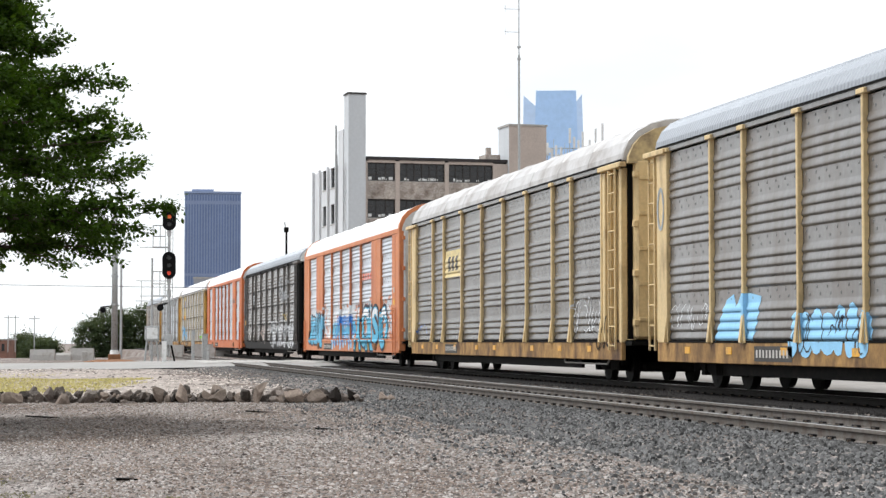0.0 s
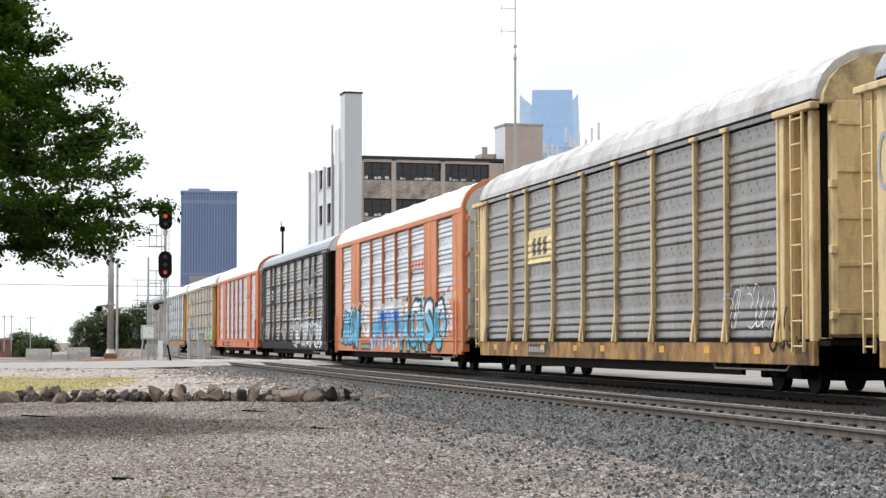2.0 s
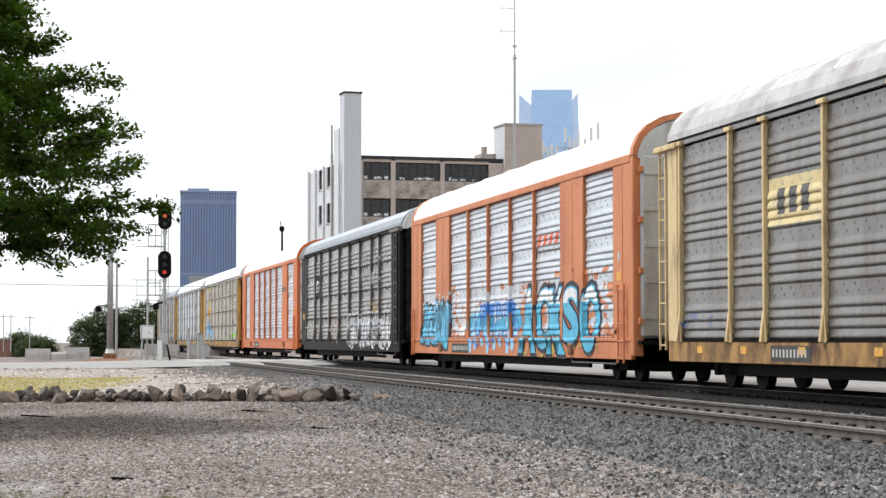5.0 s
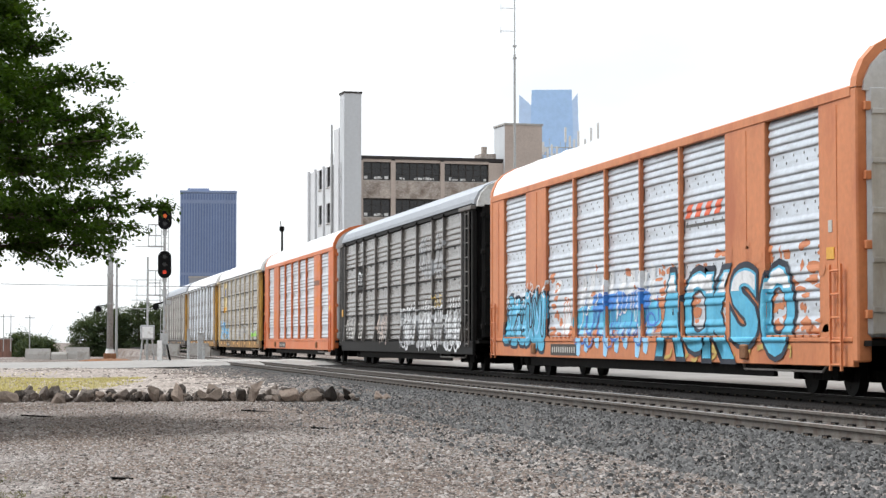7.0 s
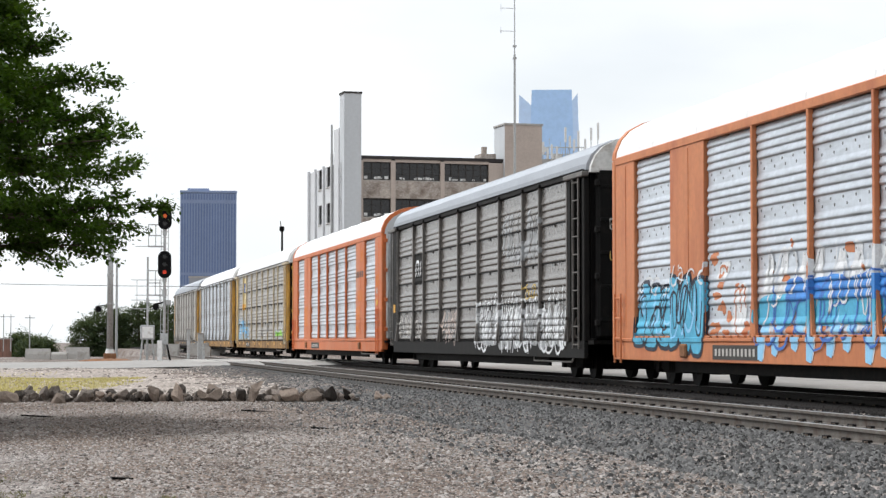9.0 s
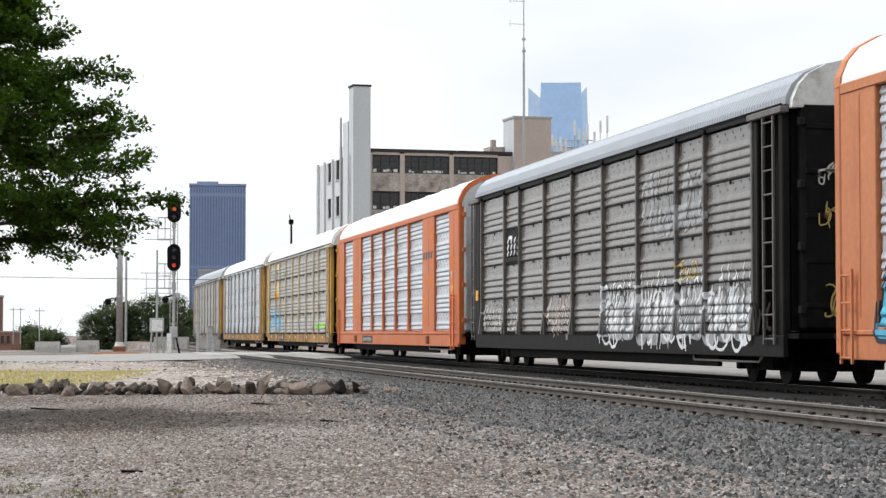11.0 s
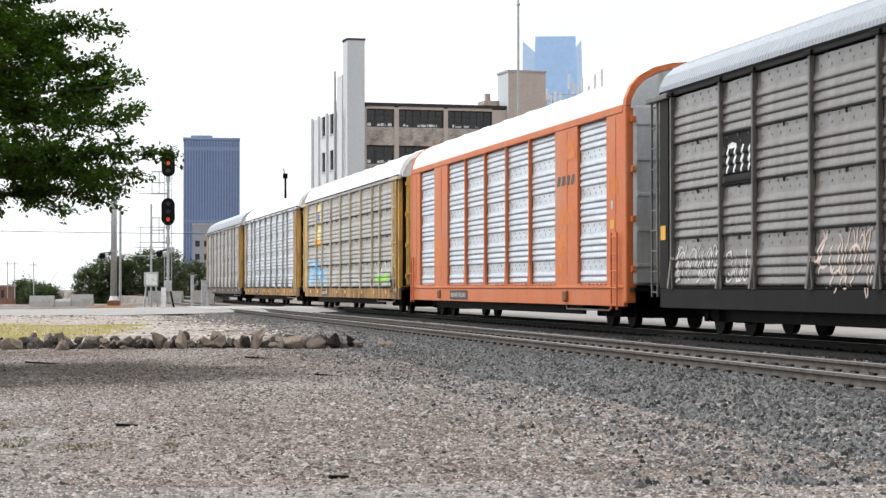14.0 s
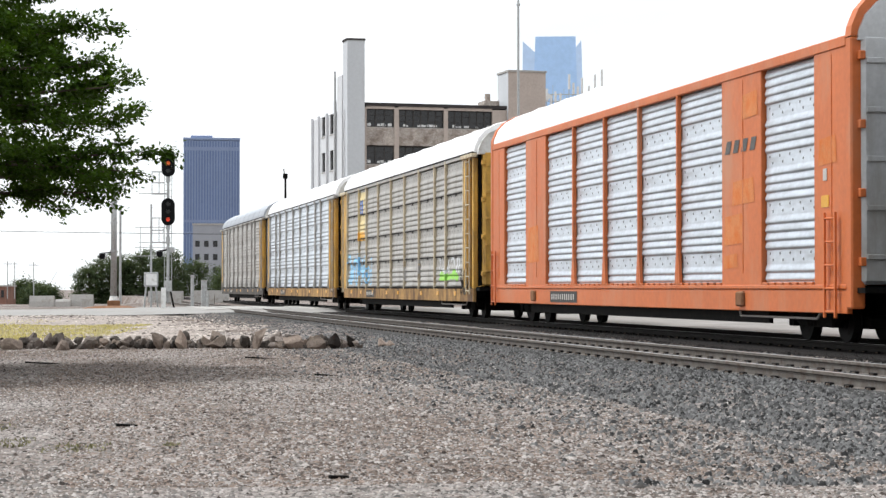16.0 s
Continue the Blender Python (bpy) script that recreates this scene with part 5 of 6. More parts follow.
# ---- big shade tree at the yard's edge ----
def build_tree(base, profile, axis_top, twigs, leaves, size, seed, name="tree", label="", leaf=None, trunk_r=0.2, nlimb=34, spread=1.0, sprays=0):
    """Tapered trunk, limbs to the crown's edge, and leaves on thousands of twigs. profile: (height, crown radius) pairs."""
    rg = np.random.RandomState(seed)
    t = empty(name, Matrix.Translation(base), label, "tree")
    hs = [p[0] for p in profile]
    rs = [p[1] for p in profile]
    bm = bmesh.new()
    rod(bm, (0, 0, -0.1), (0.05, 0.03, axis_top * 0.35), trunk_r, trunk_r * 0.75, 12)
    rod(bm, (0.05, 0.03, axis_top * 0.35), (-0.05, 0.1, axis_top * 0.92), trunk_r * 0.75, trunk_r * 0.12, 10)
    part("trunk", bm, bark_m, t, smooth=True)
    limbs, branchlets = [], []
    for i in range(nlimb):
        a = i * 2.4 + rg.uniform(-0.3, 0.3)
        z = hs[0] + 0.2 + (hs[-1] - hs[0] - 0.6) * (i / nlimb) + rg.uniform(-0.1, 0.1)
        rr = np.interp(z, hs, rs) * rg.uniform(0.86, 1.02)
        end = Vector((math.cos(a) * rr, math.sin(a) * rr, z))
        start = Vector((0, 0, max(axis_top * 0.2, z - rr * rg.uniform(0.15, 0.4))))
        mid = start.lerp(end, 0.5) + Vector((0, 0, rr * 0.1))
        b2 = bmesh.new()
        rod(b2, start, mid, trunk_r * 0.34, trunk_r * 0.2, 6)
        rod(b2, mid, end, trunk_r * 0.2, trunk_r * 0.04, 5)
        limbs.append((start, mid, end))
        for k in range(sprays):
            u = 0.12 + 0.86 * (k + rg.rand()) / sprays
            p = mid.lerp(end, u)
            d = (end - mid).normalized()
            turn = rg.choice((-1, 1)) * rg.uniform(0.25, 0.85)
            d = Vector((d.x * math.cos(turn) - d.y * math.sin(turn), d.x * math.sin(turn) + d.y * math.cos(turn), rg.uniform(-0.35, 0.3) if z < hs[0] + 0.22 * (hs[-1] - hs[0]) else rg.uniform(0.0, 0.5))).normalized()
            tip = p + d * rg.uniform(0.45, 1.0) * (1.25 - 0.55 * u)
            rod(b2, p, tip, trunk_r * 0.055, trunk_r * 0.02, 4, False)
            branchlets.append((list(p), list(tip)))
        part("limb", b2, bark_m, t)
    base_leaf = np.array([(0, 0, 0), (0.5, 0.32, 0.06), (1, 0, -0.05), (0.5, -0.32, 0.06)])
    on_limb = int(twigs * (0.62 if sprays else 0.76))
    A = np.array([[list(m_), list(e_)] for s_, m_, e_ in limbs])
    pick = A[rg.randint(0, len(limbs), on_limb)]
    u = rg.uniform(0.1, 1.06, (on_limb, 1))
    P1 = pick[:, 0] * (1 - u) + pick[:, 1] * u + rg.normal(0, 1, (on_limb, 3)) * (0.3, 0.3, 0.13) * (1.35 - u * 1.0) * spread
    if sprays:
        B = np.array(branchlets)[rg.randint(0, len(branchlets), on_limb)]
        u = rg.uniform(0.0, 1.0, (on_limb, 1)) ** 0.8
        P1 = B[:, 0] * (1 - u) + B[:, 1] * u + rg.normal(0, 1, (on_limb, 3)) * (0.06, 0.06, 0.04)
    z = rg.uniform(hs[0] + 0.1 * (hs[-1] - hs[0]), hs[-1], twigs - on_limb)
    rr = np.interp(z, hs, rs) * np.sqrt(rg.uniform(0.05, 0.72 if sprays else 0.78, len(z)))
    a = rg.rand(len(z)) * 6.283
    P = np.vstack((P1, np.c_[np.cos(a) * rr, np.sin(a) * rr, z]))
    out = P * (1, 1, 0)
    out /= np.maximum(0.1, np.linalg.norm(out, axis=1))[:, None]
    D = out + rg.normal(0, 0.4, P.shape) * (1, 1, 0.5) + np.c_[np.zeros((len(P), 2)), rg.uniform(-0.1, 0.3, len(P))]
    D /= np.linalg.norm(D, axis=1)[:, None]
    if sprays:
        D[:on_limb] = B[:, 1] - B[:, 0] + rg.normal(0, 0.28, (on_limb, 3)) * (1, 1, 0.6)
        D /= np.linalg.norm(D, axis=1)[:, None]
    ln = rg.uniform(0.25, 0.6, len(P)) * (size / 0.1) * (0.6 if sprays else 1.0)
    n = len(P) * leaves
    step = np.tile(np.arange(leaves) / leaves, len(P))
    D, ln, P = np.repeat(D, leaves, 0), np.repeat(ln, leaves), np.repeat(P, leaves, 0)
    C = P + D * (ln * step)[:, None] + rg.normal(0, 0.045, (n, 3)) * (size / 0.1)
    lx = D * 0.7 + rg.normal(0, 0.5, (n, 3)) - (0, 0, 0.15)
    lx /= np.linalg.norm(lx, axis=1)[:, None]
    ly = np.cross(lx, rg.normal(0, 0.4, (n, 3)) + (0, 0, 1.0))
    ly /= np.maximum(1e-6, np.linalg.norm(ly, axis=1))[:, None]
    lz = np.cross(lx, ly)
    sz = size * rg.uniform(0.65, 1.25, n)
    V = ((base_leaf[None, :, :1] * lx[:, None] + base_leaf[None, :, 1:2] * ly[:, None] + base_leaf[None, :, 2:] * lz[:, None]) * sz[:, None, None] + C[:, None]).reshape(-1, 3)
    Fc = (np.arange(n)[:, None, None] * 4 + np.array([(0, 1, 3), (1, 2, 3)])[None]).reshape(-1, 3)
    me = bpy.data.meshes.new("crown")
    me.vertices.add(len(V))
    me.vertices.foreach_set("co", V.ravel())
    me.loops.add(Fc.size)
    me.loops.foreach_set("vertex_index", Fc.ravel().astype(np.int32))
    me.polygons.add(len(Fc))
    me.polygons.foreach_set("loop_start", np.arange(0, Fc.size, 3, dtype=np.int32))
    me.update(calc_edges=True)
    me.materials.append(leaf or leaf_m)
    new("crown", me).parent = t
    return t


tp = ahead(-9.5, 30)
tp.z = GROUND
build_tree(tp, [(2.4, 4.1), (2.7, 4.7), (3.2, 4.95), (3.9, 5.0), (4.6, 4.5), (5.4, 3.8), (6.4, 3.0), (7.3, 2.2), (8.3, 1.4), (8.9, 0.4)], 8.9, 25000, 13, 0.085, 12,
           "shade_tree", "large leafy green shade tree with drooping low branches", nlimb=105, sprays=8)

for i, (r, f, h, w) in enumerate(((-53.3, 300, 4.3, 1.7), (-51, 304, 5.9, 2.2), (-47.5, 306, 5.2, 2.3), (-45.6, 302, 6.6, 2.4), (-43.5, 306, 5.3, 2.5), (-41.3, 300, 6.3, 2.1), (-38.5, 306, 4.9, 2.0),
                                  (-61.5, 302, 1.6, 1.6), (-64, 305, 2.2, 1.8), (-37.5, 340, 4.6, 2.2), (-59.6, 300, 1.3, 1.2), (-49.3, 302, 5.4, 2.0), (-36, 330, 3.6, 2.0))):
    h = h * 1.08 + 4.0
    build_tree(ahead(r, f, -4.3), [(1.4, w * 0.8), (h * 0.35, w), (h * 0.7, w * 0.85), (h * 0.92, w * 0.4), (h, 0.1)], h, 1100, 9, 0.3, 30 + i, "distant_tree", "dark green distant tree beyond the crossing", farleaf_m, 0.12, 22, 1.6)


# ---- railway signal ----
lens_red_m = mat("lit_red_lens", (0.9, 0.07, 0.03), 0.3, emit=0.3)
lens_amber_m = mat("lit_amber_lens", (0.95, 0.16, 0.03), 0.3, emit=0.35)
lens_off_m = mat("unlit_lens", (0.03, 0.03, 0.03), 0.15)


def signal_head(parent, z, lit):
    bm = bmesh.new()
    pts = []
    for i in range(28):
        a = 2 * math.pi * i / 28
        pts.append((0.335 * math.cos(a), (0.335 * math.sin(a)) + (0.34 if math.sin(a) > 0 else -0.34)))
    prism(bm, [(x, z + h) for x, h in pts], -0.3, -0.27, "y")
    box(bm, -0.17, 0.17, -0.27, -0.05, z - 0.6, z + 0.6, bevel=0.03)
    head = part("signal_head", bm, signal_black_m, parent, "black oval signal backplate")
    for k, dz in enumerate((0.38, 0.0, -0.38)):
        b2 = bmesh.new()
        bmesh.ops.create_circle(b2, cap_ends=True, segments=20, radius=0.1, matrix=Matrix.Translation((0, -0.305, z + dz)) @ pose(0, 0, 0, 90, 0, 0))
        part("lens", b2, lit[k] or lens_off_m, head)
        b3 = bmesh.new()
        n = 14
        ring = []
        for j in range(n + 1):
            a = radians(-20 + 220 * j / n)
            ring.append([b3.verts.new((rr * math.cos(a), y, z + dz + rr * math.sin(a))) for rr, y in ((0.125, -0.3), (0.12, -0.62), (0.11, -0.62), (0.115, -0.3))])
        for a, b in zip(ring, ring[1:]):
            for q in range(4):
                b3.faces.new((a[q], b[q], b[(q + 1) % 4], a[(q + 1) % 4]))
        part("hood", b3, signal_black_m, head)


def build_signal():
    p = ahead(-13.83, 100, 0)
    sg = empty("railway_signal", Matrix.Translation(p) @ pose(0, 0, 0, 0, 0, -4), "tall railway signal mast with two black heads showing red", "signal")
    bm = bmesh.new()
    rod(bm, (0, 0, 0.2), (0, 0, 7.75), 0.075, 0.065, 12)
    for z in (6.35, 4.0, 3.3):
        rod(bm, (0, 0, z - 0.17), (0, 0, z + 0.17), 0.11, seg=12)
    part("mast", bm, mast_m, sg)
    part("base_box", boxes((-0.2, 0.2, -0.2, 0.2, 0.75, 1.3), bevel=0.02), mast_m, sg)
    bm = bmesh.new()
    for a, b in ((-1, -1), (1, -1), (-1, 1), (1, 1)):
        rod(bm, (a * 0.12, b * 0.12, 0.8), (a * 0.36, b * 0.3, -0.32), 0.05, seg=6)
    box(bm, -0.45, 0.45, -0.4, 0.4, -0.36, -0.26)
    part("leg_frame", bm, dark_m, sg)
    part("white_box", boxes((-0.33, -0.1, -0.36, -0.12, -0.1, 0.95), bevel=0.01), gate_white_m, sg)
    signal_head(sg, 7.12, (None, lens_amber_m, None))
    signal_head(sg, 4.71, (None, None, lens_red_m))
    for z, zt in ((5.63, 6.72), (3.2, 4.42)):
        part("platform", boxes((-0.82, 0.0, 0.1, 0.6, z - 0.03, z + 0.03)), mast_m, sg)
        bm = bmesh.new()
        for x in (-0.8, -0.45):
            for y in (0.12, 0.58):
                rod(bm, (x, y, z), (x, y, zt), 0.022, seg=6)
        for h in (zt, (z + zt) / 2):
            rod(bm, (-0.8, 0.12, h), (-0.2, 0.12, h), 0.018, seg=6)
            rod(bm, (-0.8, 0.58, h), (-0.2, 0.58, h), 0.018, seg=6)
            rod(bm, (-0.8, 0.12, h), (-0.8, 0.58, h), 0.018, seg=6)
        part("railing", bm, mast_m, sg)
        part("arm", rod(bmesh.new(), (-1.45, 0.3, z), (0, 0.1, z), 0.02, seg=6), mast_m, sg)
    bm = bmesh.new()
    for k in (-0.18, 0.18):
        rod(bm, (k, 0.42, -0.3), (k, 0.42, 6.6), 0.02, seg=6)
    for i in range(23):
        rod(bm, (-0.18, 0.42, 0.0 + i * 0.29), (0.18, 0.42, 0.0 + i * 0.29), 0.012, seg=5)
    part("ladder", bm, mast_m, sg)
    bm = bmesh.new()
    rod(bm, (-0.42, -0.2, 2.62), (-0.42, 0.2, 2.62), 0.17, seg=12)
    rod(bm, (-0.42, 0, 2.75), (0, 0, 2.85), 0.04, seg=6)
    part("marker_lamp", bm, signal_black_m, sg)
    part("junction_box", boxes((0.07, 0.33, -0.12, 0.12, 2.72, 2.96), bevel=0.02), mast_m, sg)


build_signal()


def build_crossing_gear():
    p = ahead(-15.4, 105)
    m = empty("crossing_mast", Matrix.Translation(p), "galvanised crossing mast with a grey relay box", "signal mast")
    part("pole", rod(bmesh.new(), (0, 0, -0.3), (0, 0, 5.3), 0.065, 0.05, 10), mast_m, m)
    part("relay_box", boxes((-0.36, 0.36, -0.3, 0.2, 1.0, 1.75), bevel=0.03), mast_m, m)
    part("hatch", boxes((-0.28, 0.28, -0.33, -0.303, 1.08, 1.66), bevel=0.008), gate_white_m, m)
    bm = bmesh.new()
    for z in (2.6, 3.05, 4.1):
        rod(bm, (-0.85, 0, z), (0.75, 0, z), 0.02, seg=6)
    for x in (-0.55, 0.62):
        rod(bm, (x, 0, 2.6), (x, 0, 4.1), 0.018, seg=6)
    part("bracket", bm, mast_m, m)
    bm = bmesh.new()
    for x in (-0.25, 0.25):
        rod(bm, (x, 0, 1.0), (x * 1.5, 0, -0.3), 0.05, seg=6)
    part("stand", bm, mast_m, m)
    for k, (r, f, w, h) in enumerate(((-13.0, 103, 0.16, 1.5), (-12.1, 102, 0.13, 0.75), (-12.75, 106, 0.3, 1.3))):
        q = ahead(r, f)
        b = empty("marker_post", Matrix.Translation(q), "weathered grey post beside the crossing", "post")
        bm = boxes((-w / 2, w / 2, -w / 2, w / 2, -0.32, h), bevel=0.02)
        part("shaft", bm, mast_m, b)
        part("cap", boxes((-w * 0.6, w * 0.6, -w * 0.6, w * 0.6, h, h + 0.05)), concrete_m, b)
    q = ahead(-19.0, 115)
    u = empty("steel_pole", Matrix.Translation(q), "thick galvanised steel pole on a rusty footing", "pole")
    part("shaft", rod(bmesh.new(), (0, 0, 0.2), (0, 0, 9.5), 0.19, 0.14, 16), mast_m, u, smooth=True)
    for z in (3.0, 4.6, 5.8):
        part("band", rod(bmesh.new(), (0, 0, z), (0, 0, z + 0.12), 0.2, seg=16), mast_m, u)
    part("footing", boxes((-0.35, 0.35, -0.3, 0.3, -0.3, 0.22), (-0.5, 0.5, -0.4, 0.4, -0.3, -0.1), bevel=0.04), rust_m, u)
    part("collar", rod(bmesh.new(), (0, 0, 0.22), (0, 0, 0.45), 0.27, 0.22, 14), gate_white_m, u)
    bm = bmesh.new()
    rod(bm, (-0.65, -0.15, 2.75), (-0.65, 0.2, 2.75), 0.16, 0.2, 12)
    rod(bm, (-0.65, 0, 2.9), (0, 0, 3.0), 0.03, seg=6)
    part("lamp", bm, signal_black_m, u)
    V, Fc = [], []
    q = ahead(-18.6, 112)
    d = empty("dirt_mound", Matrix.Translation(q), "low rusty dirt mound round the pole", "mound")
    bm = bmesh.new()
    bmesh.ops.create_icosphere(bm, subdivisions=3, radius=1)
    for v in bm.verts:
        v.co += v.co * noise.noise(v.co * 3) * 0.2
        v.co = Vector((v.co.x * 1.5, v.co.y * 1.2, v.co.z * 0.16 - 0.22))
    part("soil", bm, rust_m, d)
    q = ahead(-24.3, 150)
    u = empty("thin_pole", Matrix.Translation(q), "thin grey steel pole", "pole")
    part("shaft", rod(bmesh.new(), (0, 0, -0.3), (0, 0, 6.8), 0.1, 0.08, 8), mast_m, u)
    part("cap", rod(bmesh.new(), (0, 0, 6.8), (0, 0, 6.9), 0.11, seg=8), mast_m, u)
    for r, f, w, h in ((-26.5, 132, 1.6, 0.42), (-24.9, 131, 1.0, 0.2), (-23.9, 132, 1.5, 0.5), (-20.9, 150, 2.6, 0.7), (-19.2, 140, 1.6, 0.55), (-17.6, 150, 2.8, 0.75), (-16.2, 135, 1.3, 0.5)):
        q = ahead(r, f)
        b = empty("concrete_barrier", Matrix.Translation(q) @ pose(0, 0, 0, 0, 0, -11), "pale concrete barrier block beside the road", "barrier", "row of barriers")
        bm = bmesh.new()
        prism(bm, [(-0.3, -0.32), (0.3, -0.32), (0.26, 0.05), (0.13, h), (-0.13, h), (-0.26, 0.05)], -w / 2, w / 2)
        part("block", bm, concrete_m, b)
    q = ahead(-22.3, 124)
    b = empty("concrete_post", Matrix.Translation(q), "short square concrete post beside the road", "post")
    part("shaft", boxes((-0.18, 0.18, -0.18, 0.18, -0.4, 0.32), bevel=0.03), concrete_m, b)
    for r, f, h, t in ((-41, 200, 3.5, 0.06), (-54.5, 250, 4.2, 0.07), (-53.6, 250, 4.2, 0.07)):
        q = ahead(r, f)
        b = empty("utility_pole", Matrix.Translation(q), "thin distant utility pole", "pole", "distant poles")
        part("shaft", rod(bmesh.new(), (0, 0, -0.4), (0, 0, h), t, t * 0.8, 6), mast_m, b)
        part("crossarm", boxes((-0.5, 0.5, -0.04, 0.04, h - 0.35, h - 0.27)), mast_m, b)
    q = ahead(-142, 715)
    b = empty("crane", Matrix.Translation(q), "faint distant crane with slanted jib", "crane")
    part("jib", rod(bmesh.new(), (0, 0, 0), (3.5, 0, 6.5), 0.12, 0.08, 6), mast_m, b)
    part("cab", boxes((-1, 1, -0.5, 0.5, -0.5, 0.8), bevel=0.05), mast_m, b)


build_crossing_gear()


def build_wire():
    cu = bpy.data.curves.new("overhead_wire", "CURVE")
    cu.dimensions = "3D"
    cu.bevel_depth = 0.018
    sp = cu.splines.new("POLY")
    n = 24
    sp.points.add(n)
    for i in range(n + 1):
        u = i / n
        p = ahead(-40 + 55 * u, 140, 5.05 - 1.0 * math.sin(math.pi * u) ** 1.0 * 0.25 - 0.3 * u)
        sp.points[i].co = (*p, 1)
    ob = new("overhead_wire", cu)
    cu.materials.append(signal_black_m)
    tagged(ob, "thin black overhead wire across the crossing", "wire")


build_wire()

# ---- factory ----
def win(parent, m, w, h, nx, ny, blotch=0):
    """A steel sash window: glass set back, frame and bars."""
    fr = part("window", boxes((0, w, 0.22, 0.26, 0, h)), window_m, parent)
    fr.matrix_local = m
    bm = bmesh.new()
    box(bm, 0, w, 0.1, 0.2, -0.05, 0.06)
    box(bm, 0, w, 0.1, 0.2, h - 0.06, h + 0.02)
    for i in range(nx + 1):
        x = w * i / nx
        box(bm, x - 0.04, x + 0.04, 0.14, 0.2, 0, h)
    for j in range(1, ny):
        box(bm, 0, w, 0.15, 0.19, h * j / ny - 0.025, h * j / ny + 0.025)
    part("window_frame", bm, frame_m, fr)
    part("window_sill", boxes((-0.05, w + 0.05, -0.08, 0.15, -0.16, -0.052)), concrete_m, fr)
    rg = random.Random(blotch)
    for k in range(blotch):
        x = rg.uniform(0.1, w - 0.5)
        part("blind", boxes((x, x + rg.uniform(0.25, 0.5), 0.205, 0.218, 0.03, rg.uniform(0.2, 0.4))), gate_white_m, fr, "pale board behind the glass")
    return fr


def brick_wall_material():
    m = mat("worn_tan_brick", (0.46, 0.41, 0.37), 0.9, scale=0.55, var=0.4, dirt=(0.15, 0.11, 0.085), dirt_amount=0.45, bump=0.0)
    n, l = m.node_tree.nodes, m.node_tree.links
    b = n["Principled BSDF"]
    old = b.inputs["Base Color"].links[0].from_socket
    br = n.new("ShaderNodeTexBrick")
    br.inputs["Scale"].default_value = 2.2
    br.inputs["Color1"].default_value, br.inputs["Color2"].default_value, br.inputs["Mortar"].default_value = (1, 1, 1, 1), (0.75, 0.72, 0.7, 1), (1.1, 1.1, 1.1, 1)
    tc = n.new("ShaderNodeTexCoord")
    mp = n.new("ShaderNodeMapping")
    mp.inputs["Rotation"].default_value = (radians(90), 0, 0)
    l.new(tc.outputs["Object"], mp.inputs[0])
    l.new(mp.outputs[0], br.inputs["Vector"])
    mu = n.new("ShaderNodeVectorMath")
    mu.operation = "MULTIPLY"
    l.new(old, mu.inputs[0])
    l.new(br.outputs["Color"], mu.inputs[1])
    l.new(mu.outputs[0], b.inputs["Base Color"])
    return m


blueglass_m = mat("blue_glass_wall", (0.13, 0.19, 0.35), 0.3, 0.1, scale=0.05, var=0.15)
bluerib_m = mat("blue_grey_rib", (0.22, 0.285, 0.44), 0.5, scale=0.1, var=0.1)
# Distance haze is put into the two pale glass colours.
paleglass_m = mat("hazed_blue_glass", (0.4, 0.6, 0.9), 0.15, 0.0, scale=0.02, var=0.08)
paleglass2_m = mat("hazed_lighter_blue_glass", (0.5, 0.66, 0.9), 0.15, 0.0, scale=0.02, var=0.08)
whitewall_m = mat("white_painted_wall", (0.62, 0.63, 0.645), 0.8, scale=0.3, var=0.08, dirt=(0.5, 0.5, 0.5), dirt_amount=0.2, streak=4)
greywall_m = mat("pale_render_and_lit_side", (0.56, 0.58, 0.6), 0.85, scale=0.3, var=0.08, dirt=(0.5, 0.51, 0.52), dirt_amount=0.2, streak=5)
brick_m = brick_wall_material()
dimwall_m = mat("hazy_grey_wall", (0.33, 0.34, 0.37), 0.85, scale=0.3, var=0.1)
tan_m = mat("tan_brick", (0.47, 0.4, 0.355), 0.9, scale=0.5, var=0.12)
roof_dark_m = mat("tarred_parapet", (0.05, 0.045, 0.045), 0.9, scale=0.8, var=0.3)


